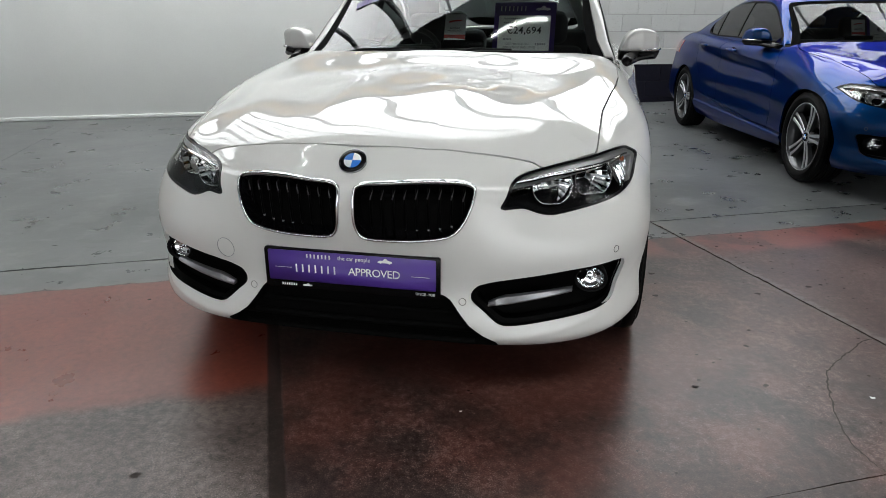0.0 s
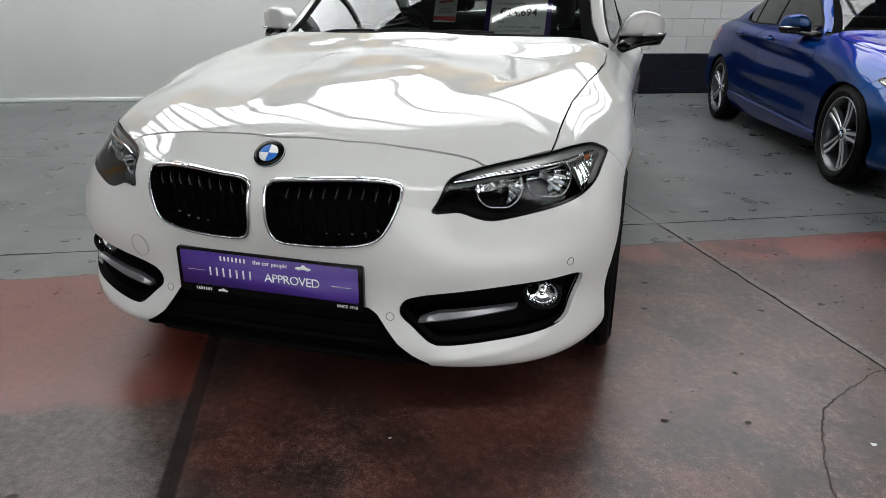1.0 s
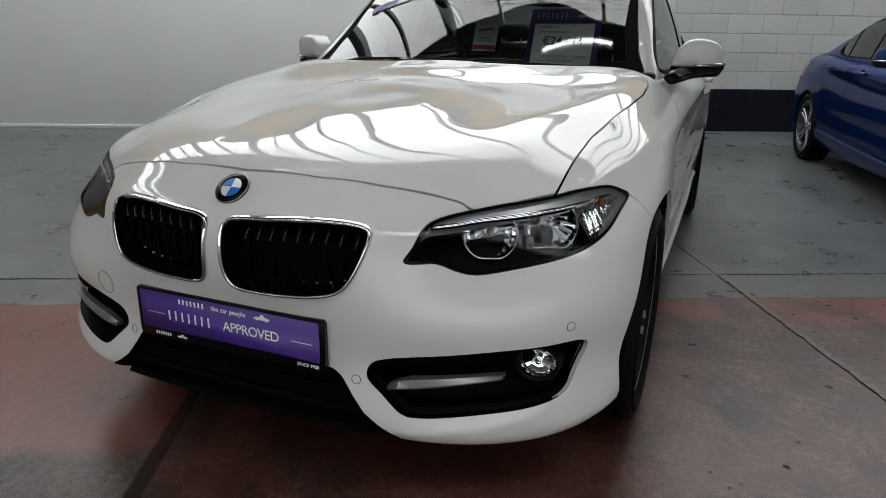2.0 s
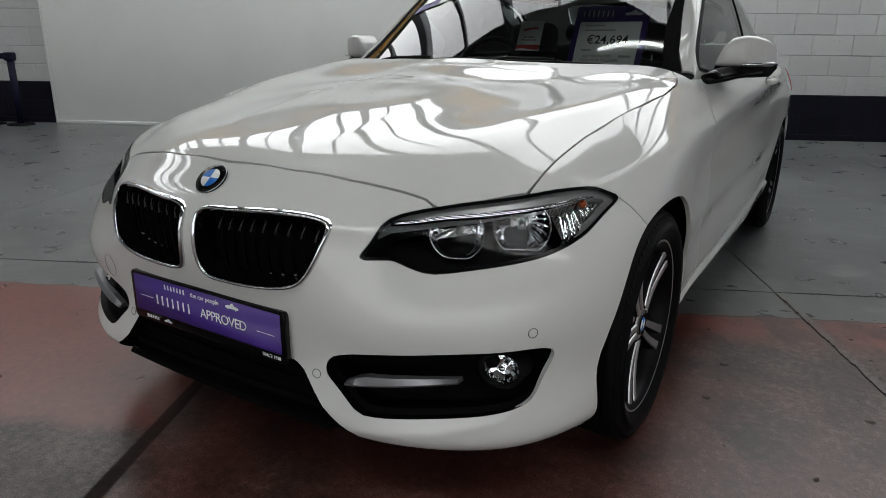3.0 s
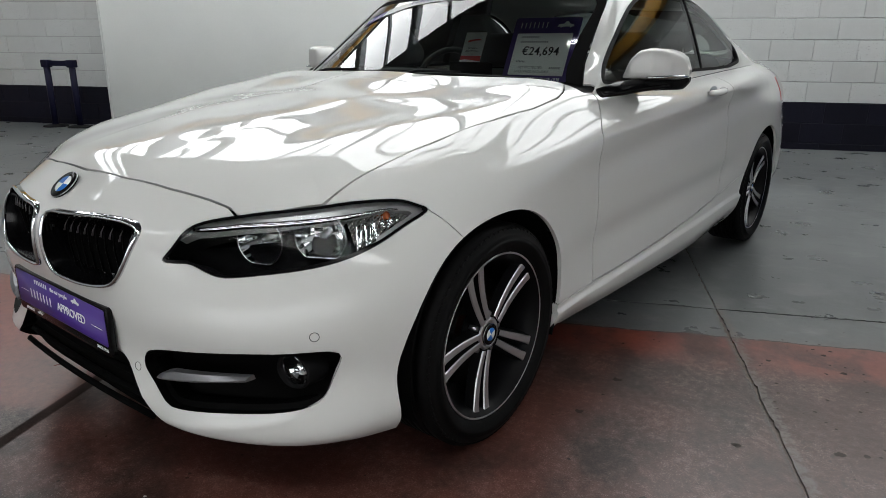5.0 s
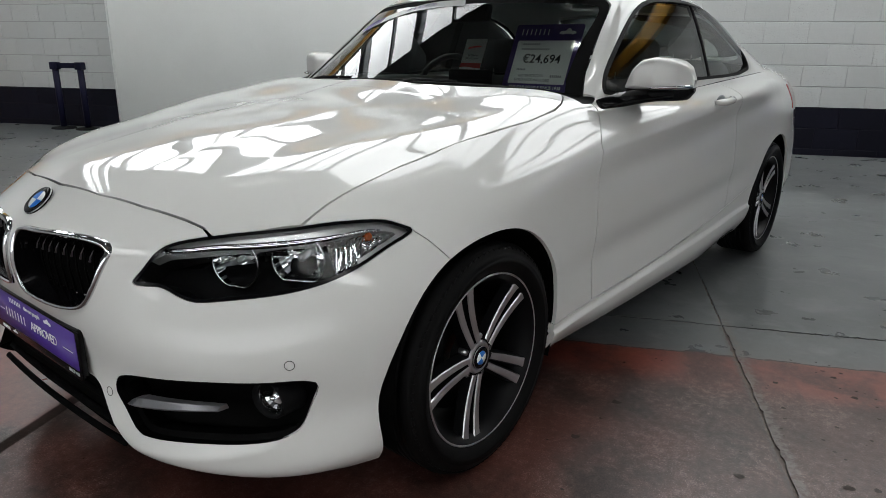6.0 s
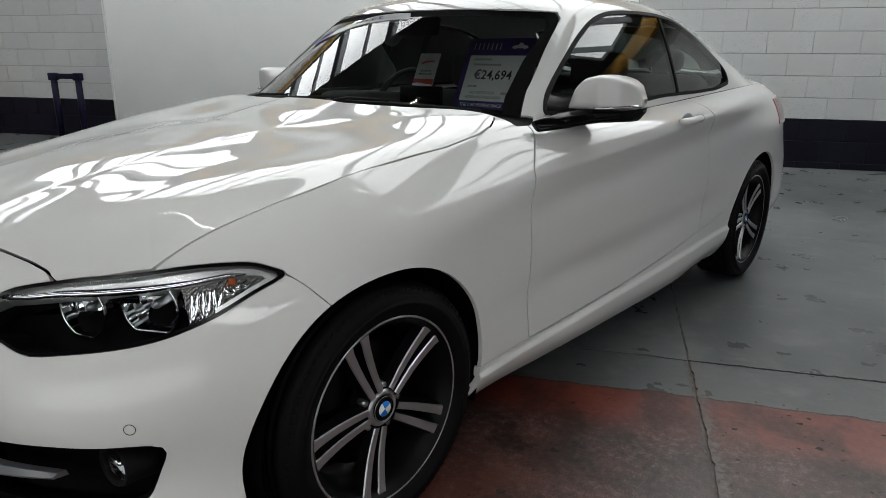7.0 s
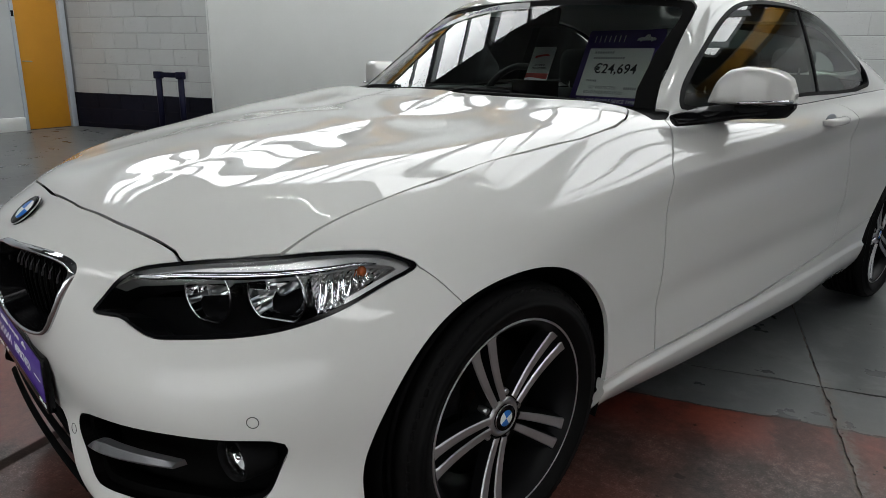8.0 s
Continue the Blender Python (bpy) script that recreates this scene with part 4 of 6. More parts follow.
def crease(g):
    """The rise of the bonnet to the screen, the sharp shoulder line that climbs along the flank, the hollow door and the lip of the bumper."""
    x, y, z = g[..., 0].copy(), g[..., 1].copy(), g[..., 2].copy()
    on = np.clip((y + 0.62) / 0.25, 0, 1) * np.clip((0.75 - y) / 0.1, 0, 1) * np.clip((z - 0.74) / 0.04, 0, 1)
    rise = np.clip((y - 0.24) / 0.38, 0, 1) ** 2
    g[..., 2] += on * 0.009 * rise * np.exp(-(x / 0.7) ** 6)
    line = np.interp(y, [.2, .565, .909, 1.307, 1.835, 2.545, 3.1], [.775, .790, .812, .840, .888, .950, .965])
    on = np.clip((y - 0.25) / 0.5, 0, 1) * np.clip((3.2 - y) / 0.5, 0, 1) * np.clip((x - 0.7) / 0.1, 0, 1)
    d = z - line - 0.012
    soft = np.sqrt(d * d + 0.004 ** 2)
    g[..., 0] += on * (0.010 * np.exp(-soft / np.where(d > 0, 0.06, 0.03)) - 0.013 * np.exp(-((d + 0.085) / 0.055) ** 2))
    low = np.interp(y, [.3, 2.2], [.40, .46])
    g[..., 0] += on * np.clip((2.3 - y) / 0.3, 0, 1) * (-0.015 * np.exp(-((z - low - 0.05) / 0.06) ** 2))
    # the sill stands proud of the door above it
    d = z - np.interp(y, [.35, 2.25], [.276, .338])
    on = np.clip((y - 0.30) / 0.06, 0, 1) * np.clip((2.40 - y) / 0.06, 0, 1) * np.clip((x - 0.7) / 0.1, 0, 1)
    g[..., 0] += on * 0.013 * 0.5 * (1 - np.tanh(d / 0.0035)) * np.exp(-np.maximum(-d, 0) / 0.2)
    edge = np.interp(x, [.40, .50, .60, .70, .77, .83], [.236, .243, .256, .280, .335, .42])
    on = np.clip((x - 0.38) / 0.1, 0, 1) * np.clip((-0.26 - y) / 0.12, 0, 1) * np.clip((0.46 - z) / 0.06, 0, 1)
    lip = on * np.clip((0.80 - x) / 0.12, 0.15, 1) * 0.010 * np.exp(-np.sqrt((z - edge) ** 2 + 0.003 ** 2) / 0.018)
    g[..., 1] -= lip * np.clip(1.25 - x, 0.4, 1)
    g[..., 0] += lip * np.clip((x - 0.5) * 2, 0, 0.7)
    return g


def clean_bonnet(sk):
    """The bonnet as one evenly crowned sheet, with a raised middle between two folds."""
    def terms(x, y):
        u, v = x / 0.75, y / 0.62
        return np.stack([u ** (2 * i) * v ** j for i in range(4) for j in range(7)], 1)

    w = np.ones(len(sk.p))
    w[np.unique(sk.rim())] = 8
    w[np.abs(sk.p[:, 0]) < 1e-4] = 1
    coef = np.linalg.lstsq(terms(sk.p[:, 0], sk.p[:, 1]) * w[:, None], sk.p[:, 2] * w, rcond=None)[0]

    def ease(v):
        v = np.clip(v, 0, 1)
        return v * v * (3 - 2 * v)

    def height(x, y):
        x = np.abs(x)
        fold = 0.1987 + 0.0203 * (y + 0.45) - 0.2865 * np.clip(y, 0, 1) ** 1.5
        d = x - fold
        soft = 0.5 * (d + np.sqrt(d * d + 0.006 ** 2))
        t = np.clip(d / (0.67 - fold), 0, 1)
        drop = -FOLD_DROP * (1 - np.exp(-soft / 0.0301)) * ease((1 - t) / 0.6) * ease((y + 0.60) / 0.22)
        swell = np.zeros_like(x)
        for cx, column in PRESSING:
            for cy, a in zip((-.50, -.38, -.26, -.14, -.02, .10, .22, .34, .45), column):
                swell += a * 0.0001 * (np.exp(-((x - cx) ** 2 + (y - cy) ** 2) / 0.01445) + (np.exp(-((x + cx) ** 2 + (y - cy) ** 2) / 0.01445) if cx else 0))
        inner = np.minimum(np.abs(signed(HOOD, np.stack([x, y], 1))) + np.clip(y - 0.38, 0, 1) * 1.2, 1)
        return terms(x, y) @ coef + drop + swell * ease(inner / 0.12)

    sk = sk.finer().finer()
    x, y = np.abs(sk.p[:, 0]), sk.p[:, 1]
    sk.p[:, 2] = height(x, y)
    h = 0.001
    sk.n = np.stack([-(height(x + h, y) - height(np.abs(x - h), y)) / (2 * h), -(height(x, y + h) - height(x, y - h)) / (2 * h), np.ones_like(x)], 1)
    sk.n /= np.linalg.norm(sk.n, axis=1, keepdims=True)
    return sk


FOLD_DROP = 0.0035
# hollows and swells of the pressed bonnet in tenths of a millimetre, in columns outwards from its middle
PRESSING = [
    (0, (-3.8, 1.5, 47.2, -26.9, -30.7, 38.8, -72.9, 36.6, 39.0)),
    (0.13, (-51.1, -7.0, 25.8, 38.8, 0.2, 0.5, -57.0, 53.3, 9.8)),
    (0.26, (9.7, 15.9, -14.3, 6.9, -54.7, 17.9, -54.7, -5.3, 55.3)),
    (0.39, (4.0, -21.0, -12.0, -68.9, 2.5, -10.1, -16.0, 24.7, 21.6)),
    (0.51, (118.0, 56.1, 23.6, 40.9, -44.7, -23.1, -3.2, 31.5, 16.6)),
    (0.61, (-255.2, 21.4, 14.2, 27.2, 68.5, -14.2, -44.0, -59.8, 54.7)),
]

# outlines of the panels, in the plane named beside each
LAMP = [(-.197, .617), (-.139, .616), (-.113, .608), (-.083, .597), (-.055, .593), (.003, .599), (.088, .610), (.172, .624), (.238, .641), (.297, .662), (.355, .688), (.400, .710),
        (.375, .724), (.345, .735), (.305, .741), (.221, .742), (.160, .736), (.064, .725), (-.033, .712), (-.093, .702), (-.132, .690), (-.157, .670), (-.179, .642)]  # diagonal, z
FOG = [(.353, .380), (.378, .400), (.50, .422), (.63, .437), (.72, .440), (.779, .434), (.769, .385), (.757, .342), (.745, .315), (.70, .297), (.59, .287), (.46, .277), (.425, .286), (.378, .326), (.350, .353)]  # x, z
KIDNEY = [(.020, .673), (.040, .687), (.10, .692), (.18, .697), (.27, .697), (.330, .690), (.354, .676), (.353, .641), (.336, .592), (.309, .554), (.268, .537), (.18, .527), (.09, .525), (.040, .534), (.021, .572), (.018, .63)]  # x, z
INTAKE = [(-.30, .366), (0, .368), (.268, .366), (.290, .35), (.317, .312), (.347, .275), (.385, .247), (.425, .226), (.44, .15), (.44, .05), (-.30, .05)]  # x, z
HOOD = [(-.30, -.62), (-.19, -.643), (0, -.653), (.19, -.643), (.33, -.614), (.446, -.580), (.500, -.567), (.522, -.572), (.602, -.513), (.675, -.447), (.679, -.40), (.683, -.30),
        (.690, -.16), (.711, -.03), (.738, .13), (.752, .31), (.748, .46), (.730, .535), (.695, .598), (.62, .545), (.50, .495), (.17, .468), (0, .465), (-.3, .468)]  # x, y
BUMPER = [(-1.2, -.2), (0, -.2), (0, .60), (-.168, .630), (-.213, .684), (-.243, .712), (-.30, .70), (-.46, .68), (-.50, .9), (-1.2, .9)]  # y, z
DOOR = [(.70, 1.02), (.685, .922), (.638, .883), (.587, .828), (.566, .75), (.562, .66), (.564, .534), (.579, .387), (.597, .309), (.878, .315), (1.2, .327), (1.6, .359), (1.93, .39), (1.955, .48), (1.93, .7), (1.90, .9), (1.85, 1.02)]  # y, z
SILL = [(.20, .10), (.20, .301), (.334, .301), (.597, .305), (.878, .311), (1.2, .323), (1.6, .355), (2.0, .40), (2.28, .44), (2.5, .47), (2.5, .10)]  # y, z
DAYLIGHT_OPENING = [(.79, .962), (.80, .995), (.842, 1.035), (1.0, 1.147), (1.138, 1.228), (1.271, 1.281), (1.458, 1.307), (1.785, 1.312), (2.05, 1.288), (2.25, 1.232), (2.41, 1.155), (2.495, 1.09), (2.492, 1.045),
                    (2.45, 1.014), (1.793, .986), (1.487, .974)]  # y, z
WINDSCREEN = [(-.3, .92), (.72, .92), (.705, .958), (.665, 1.029), (.637, 1.128), (.614, 1.224), (.600, 1.262), (.574, 1.284), (.474, 1.293), (.268, 1.299), (0, 1.300), (-.3, 1.299)]  # x, z
REARSCREEN = [(-.3, 1.095), (.50, 1.075), (.535, 1.10), (.50, 1.20), (.46, 1.275), (.40, 1.30), (0, 1.325), (-.3, 1.32)]  # x, z


def roundel(name, r, parent, m, add):
    """A round black-rimmed badge, quartered in blue and white."""
    b = bmesh.new()
    lathe(b, [(0.0, 0.0), (0.003, r * 0.5), (0.0032, r * 0.62), (0.0028, r * 0.66), (0.0034, r * 0.95), (0.0, r), (-0.004, r)], 40, "Z")
    badge = add(name, b, BLACK_GLOSS, parent, "quartered blue and white round badge with black ring")
    badge.matrix_local = m
    for k in range(4):
        q = bmesh.new()
        lathe(q, [(0.0042, 0.0), (0.0045, r * 0.6), (0.0030, r * 0.62)], 10, "Z", k * math.pi / 2, (k + 1) * math.pi / 2)
        add("badge_quarter", q, ROUNDEL_BLUE if k % 2 else ROUNDEL_WHITE, badge)
    rg = bmesh.new()
    tube(rg, [(r * 0.98 * math.cos(2 * math.pi * k / 40), r * 0.98 * math.sin(2 * math.pi * k / 40), 0.0005) for k in range(40)], 0.0014, 6, True)
    add("badge_ring", rg, SATIN, badge)
    return badge


def make_wheel(parent, m, radius, rim_r, width, spoke_mat, face_mat, turn, add, spread=0.16):
    """Tyre, rim with five twin spokes, badge, bolts and brake; the outer side looks along +x."""
    w = new("wheel")
    w.parent, w.matrix_local = parent, m
    h = width / 2
    t = bmesh.new()
    prof = [(-h * 0.72, rim_r - 0.01), (-h * 0.86, rim_r + 0.012), (-h, (radius + rim_r) / 2), (-h * 0.93, radius - 0.022), (-h * 0.82, radius - 0.006)]
    for k in range(-3, 4):
        x = k * h * 0.21
        prof += [(x - h * 0.075, radius), (x + h * 0.075, radius)]
        if k < 3:
            prof += [(x + h * 0.08, radius - 0.007), (x + h * 0.13, radius - 0.007)]
    prof += [(h * 0.82, radius - 0.006), (h * 0.93, radius - 0.022), (h * 0.985, radius - 0.04), (h, (radius + rim_r) / 2 + 0.006), (h * 0.985, (radius + rim_r) / 2 - 0.008), (h * 0.90, rim_r + 0.014), (h * 0.86, rim_r + 0.010), (h * 0.74, rim_r - 0.01)]
    lathe(t, prof, 96)
    tyre = add("tyre", t, RUBBER, w, "black road tyre with grooved tread")
    lug = bmesh.new()
    for k in range(88):
        box(lug, (h * 0.74, -0.0092, radius - 0.022), (h * 0.90, 0.0092, radius - 0.0105), 0.003, m=Matrix.Rotation(2 * math.pi * k / 88, 4, "X") @ Matrix.Rotation(radians(9), 4, "Z"))
    add("shoulder_tread", lug, RUBBER, tyre, smooth=False)
    b = bmesh.new()
    lathe(b, [(-h * 0.8, rim_r - 0.004), (-h * 0.75, rim_r - 0.02), (0, rim_r - 0.035), (h * 0.5, rim_r - 0.022), (h * 0.72, rim_r - 0.014), (h * 0.845, rim_r + 0.0005)], 80)
    rim = add("rim", b, spoke_mat, w)
    lip = bmesh.new()
    lathe(lip, [(h * 0.80, rim_r + 0.005), (h * 0.845, rim_r + 0.006), (h * 0.86, rim_r + 0.003), (h * 0.845, rim_r + 0.0005)], 80)
    add("rim_lip", lip, face_mat, rim)
    xf = h * 0.62
    for k in range(5):
        for sgn in (-1, 1):
            a = turn + k * 2 * math.pi / 5
            s = bmesh.new()
            f = bmesh.new()
            n = 9
            rows = []
            for i in range(n):
                u = i / (n - 1)
                r = 0.047 + (rim_r - 0.052) * u
                off = sgn * (0.0130 + 0.0135 * u)
                wd = 0.0088 + 0.0040 * u
                wd += 0.003 * max(0, (u - 0.88) / 0.12)
                x = xf + 0.004 + 0.012 * u * u - 0.004 * math.sin(u * math.pi)
                rows.append((r, off - wd, off + wd, x))
            bev = 0.0035
            sv, fv = [], []
            for r, lo, hi, x in rows:
                sv.append([s.verts.new(p) for p in ((x - 0.03, lo - 0.006, r), (x - bev, lo, r), (x - bev, hi, r), (x - 0.03, hi + 0.006, r))])
                fv.append([f.verts.new(p) for p in ((x - bev, lo, r), (x, lo + bev * 0.6, r), (x, hi - bev * 0.6, r), (x - bev, hi, r))])
            for mesh_, vs in ((s, sv), (f, fv)):
                for p, q in zip(vs, vs[1:]):
                    for j in range(3):
                        if mesh_ is s and j == 1:
                            continue
                        mesh_.faces.new((p[j], p[j + 1], q[j + 1], q[j]))
            rot = Matrix.Rotation(a - math.pi / 2, 4, "X")
            for mesh_ in (s, f):
                bmesh.ops.transform(mesh_, matrix=rot, verts=mesh_.verts)
                bmesh.ops.recalc_face_normals(mesh_, faces=mesh_.faces)
            sp = add("spoke", s, spoke_mat, w, smooth=False)
            add("spoke_face", f, face_mat, sp, smooth=False)
    hub = bmesh.new()
    lathe(hub, [(xf - 0.05, 0.066), (xf - 0.012, 0.054), (xf - 0.002, 0.049)], 40)
    hub_ob = add("hub", hub, spoke_mat, w)
    hf = bmesh.new()
    lathe(hf, [(xf - 0.004, 0.047), (xf + 0.001, 0.043), (xf + 0.003, 0.036), (xf - 0.004, 0.034), (xf - 0.004, 0.0)], 40)
    add("hub_face", hf, face_mat, hub_ob)
    roundel("hub_badge", 0.031, w, Matrix.Translation((xf + 0.003, 0, 0)) @ Matrix.Rotation(math.pi / 2, 4, "Y") @ Matrix.Rotation(0.5, 4, "Z"), add)
    for k in range(5):
        a = turn + (k + 0.5) * 2 * math.pi / 5
        bo = bmesh.new()
        lathe(bo, [(xf - 0.03, 0.0085), (xf - 0.006, 0.008), (xf - 0.005, 0.005), (xf - 0.012, 0.0)], 6)
        bmesh.ops.translate(bo, vec=(0, 0.056 * math.cos(a), 0.056 * math.sin(a)), verts=bo.verts)
        add("wheel_bolt", bo, SATIN, w)
    d = bmesh.new()
    lathe(d, [(-0.005, 0.06), (0.0, 0.075), (0.004, 0.08), (0.004, rim_r - 0.068), (-0.018, rim_r - 0.068), (-0.018, 0.08)], 60)
    add("brake_disc", d, STEEL, w)
    c = bmesh.new()
    box(c, (-0.05, -0.16, 0.03), (0.035, -0.10, 0.13), 0.012)
    add("brake_caliper", c, BLACK, w)
    return w


def build_car(root, paint_mat, K=(1, 1, 1), four_doors=False, plate=True, glass_mat=None, wheels=None, fancy=True):
    scale = Matrix.Diagonal((*K, 1))
    glass_mat = glass_mat or SIDEGLASS

    def add(name, data, material, parent=root, label="", smooth=True, scaled=False):
        """Links a part; scaled stretches it to this car's size."""
        ob = part(name, data, material, parent, label, smooth)
        if scaled:
            ob.data.transform(scale)
        return ob

    def sheet(name, sk, material, parent=root, label="", depth=0.012, way=None):
        sk = sk.flanged(depth, way) if depth else sk
        return add(name, sk.mesh(name), material, parent, label, scaled=True)

    def pair(name, sk, material, parents=None, label="", depth=0.012, way=None):
        """A part on the car's left and its mirror image on the right."""
        sk = sk.flanged(depth, way) if depth else sk
        pa = parents or (root, root)
        return (add(name, sk.mesh(name), material, pa[0], label, scaled=True), add(name, sk.mirrored().mesh(name), material, pa[1], label, scaled=True))

    def middle(name, sk, material, parent=root, label="", depth=0.012):
        sk = sk.flanged(depth) if depth else sk
        return add(name, both(sk, sk.mirrored()).mesh(name), material, parent, label, scaled=True)

    GAP = 0.0024
    shell = loft(LINES, knots_of(LINES[3]), 250, 17, crease)

    def cutf(sk, f):
        return sk.split(f)

    # the cabin's opening
    p, q = shell.p, shell.q
    hy = 0.465 + 0.133 * (np.abs(p[:, 0]) / 0.695) ** 2.6
    f = np.minimum(np.minimum((q[:, 1] - 7.0) * 0.05, p[:, 1] - hy - 0.004), 3.04 - p[:, 1])
    _, shell = shell.split(f)
    # wheel arches
    for cy, cz, r in ((0, .322, .350), (2.69, .325, .352)):
        p = shell.p
        dy = p[:, 1] - cy
        f = np.where(p[:, 0] > 0.5, r - np.hypot(np.where((dy < 0) & (cy == 0), dy * 0.89, dy), p[:, 2] - cz), -1.0)
        _, shell = shell.split(f)
    liner = shell.moved(-0.014)

    def cut(sk, poly, a, b, where=None, smooth=0):
        """Splits a sheet by an outline seen along one axis."""
        pts = np.stack([sk.p @ np.array(a, float), sk.p @ np.array(b, float)], 1)
        out = smooth_loop(poly, smooth) if smooth else np.array(poly)
        f = signed(out, pts)
        if where is not None:
            f = np.where(where(sk), f, -1.0)
        return f

    X, Y, Z, DIAG = (1, 0, 0), (0, 1, 0), (0, 0, 1), (0.7071, 0.7071, 0)
    front = lambda sk: sk.p[:, 1] < 0.3
    lampzone = lambda sk: (sk.p[:, 1] < -0.05) & (sk.p[:, 0] > 0.3) & (sk.p[:, 2] < 0.80) & (sk.p[:, 2] > 0.5)
    upper = lambda sk: (sk.p[:, 2] > 0.66) & (sk.p[:, 1] < 0.72)
    side = lambda sk: sk.p[:, 0] > 0.5

    def carve(sk, poly, a, b, where, smooth=0, gap=GAP):
        """The piece inside an outline and the sheet round it, with a fine gap between."""
        f = cut(sk, poly, a, b, where, smooth)
        inner, rest = sk.split(f - gap)
        f = cut(rest, poly, a, b, where, smooth)
        _, rest = rest.split(f + gap)
        return inner, rest

    nose = lambda sk: (sk.p[:, 1] < -0.35) & (sk.p[:, 2] < 0.72)
    lamp, shell = carve(shell, LAMP, DIAG, Z, lampzone, 4, 0.0008)
    hood, shell = carve(shell, HOOD, X, Y, upper, 0, 0.0023)
    kidney, shell = carve(shell, KIDNEY, X, Z, nose, 5, 0.0002)
    fog, shell = carve(shell, FOG, X, Z, nose, 3, 0.0002)
    intake, shell = carve(shell, INTAKE, X, Z, nose, 0, 0.0002)
    sill, shell = carve(shell, SILL, Y, Z, side, 0, 0.0022)
    bump, shell = carve(shell, BUMPER, Y, Z, lambda sk: sk.p[:, 1] < 0, 0, 0.0012)
    doors = []
    if four_doors:
        fd = [(y if y < 1.0 else y - 0.20, z) for y, z in DOOR]
        rd = [(1.70, 1.03), (1.72, .7), (1.745, .39), (2.10, .43), (2.18, .50), (2.24, .62), (2.34, .74), (2.38, 1.03)]
        outlines = [fd, rd]
    else:
        outlines = [DOOR]
    for poly in outlines:
        d, shell = carve(shell, poly, Y, Z, side)
        doors.append(d)
    fender, shell = shell.split(1.0 - shell.p[:, 1])
    tail_f = shell.p[:, 1] - (3.05 + 0.35 * np.clip((0.5 - shell.p[:, 2]), -0.2, 0.4))
    tail, quarter = shell.split(tail_f)

    middle("bonnet", clean_bonnet(hood), paint_mat, depth=0.016)
    bumper_ob = middle("front_bumper", bump, paint_mat, depth=0.02)
    fender_ob = pair("front_wing", fender, paint_mat)
    pair("rear_wing", quarter, paint_mat)
    tail_ob = middle("tail_panel", tail, paint_mat)
    sill_ob = pair("side_skirt", sill, paint_mat, depth=0.02)
    door_obs = [pair("door", d, paint_mat, depth=0.018) for d in doors]
    middle("inner_shell", strip(liner, cut, nose, lampzone, X, Z, DIAG), LINER, depth=0)

    # arch lips turned in, liners and floor pan
    for cy, cz, r in ((0, .322, .350), (2.69, .325, .352)):
        for sx in (1, -1):
            b = bmesh.new()
            lathe(b, [(sx * 0.42, r - 0.005), (sx * 0.70, r + 0.004), (sx * 0.845, r + 0.006)], 48, "X", radians(-20), radians(200))
            bmesh.ops.translate(b, vec=(0, cy, cz), verts=b.verts)
            add("wheel_arch_liner", b, LINER, root, scaled=True)
            b = bmesh.new()
            lathe(b, [(sx * 0.42, 0.0), (sx * 0.421, r)], 48, "X", radians(-20), radians(200))
            bmesh.ops.translate(b, vec=(0, cy, cz), verts=b.verts)
            add("wheel_arch_wall", b, LINER, root, scaled=True)
    pan = bmesh.new()
    box(pan, (-.40, -.66, .185), (.40, 3.4, .24), 0.02)
    box(pan, (-.76, .40, .19), (.76, 2.28, .25), 0.02)
    add("floor_pan", pan, LINER, root, scaled=True)

    # kidney grilles
    for sx in (1, -1):
        ks = kidney if sx == 1 else kidney.mirrored()
        k_outer = smooth_loop(KIDNEY, 5)
        ring_out, mouth = None, None
        fk = cut(kidney, KIDNEY, X, Z, nose, 5)
        mouth, ring_out = kidney.split(fk - 0.0095)
        ring_out = ring_out.finer()
        ringp = ring_out.moved(0.003)
        fr2 = cut(ringp, KIDNEY, X, Z, nose, 5)
        # a rounded chrome rim
        def off(dx, dz):
            return cut(Skin(ringp.p + np.array([dx, 0, dz]), ringp.n, ringp.q, ringp.t), KIDNEY, X, Z, nose, 5)

        gx_, gz_ = off(.001, 0) - off(-.001, 0), off(0, .001) - off(0, -.001)
        inward = np.stack([gx_, np.zeros_like(gx_), gz_], 1)
        inward /= np.maximum(np.linalg.norm(inward, axis=1, keepdims=True), 1e-9)
        arc = np.clip(fr2 / 0.0095, 0.02, 0.98)
        ringp.p += ringp.n * (0.007 * np.sin(arc * math.pi))[:, None]
        ringp.n = ringp.n * np.sin(arc * math.pi)[:, None] - inward * (0.8 * np.cos(arc * math.pi))[:, None]
        ringp.n /= np.linalg.norm(ringp.n, axis=1, keepdims=True)
        ringp = ringp if sx == 1 else ringp.mirrored()
        ring_me = ringp.flanged(0.03, (0, 1, 0)).mesh("grille_frame")
        frame_ob = add("grille_frame", ring_me, CHROME, bumper_ob, "chrome surround of the kidney grille", scaled=True)
        back = mouth.moved(-0.055)
        back = back if sx == 1 else back.mirrored()
        add("grille_backing", back.mesh("grille_backing"), LINER, frame_ob, scaled=True)
        wall_ = mouth if sx == 1 else mouth.mirrored()
        e = wall_.flanged(0.055)
        k0 = len(wall_.t)
        tunnel = Skin(e.p, e.n, e.q, e.t[k0:]).packed()
        add("grille_tunnel", tunnel.mesh("grille_tunnel"), BLACK_GLOSS, frame_ob, scaled=True)
        nslat = 9
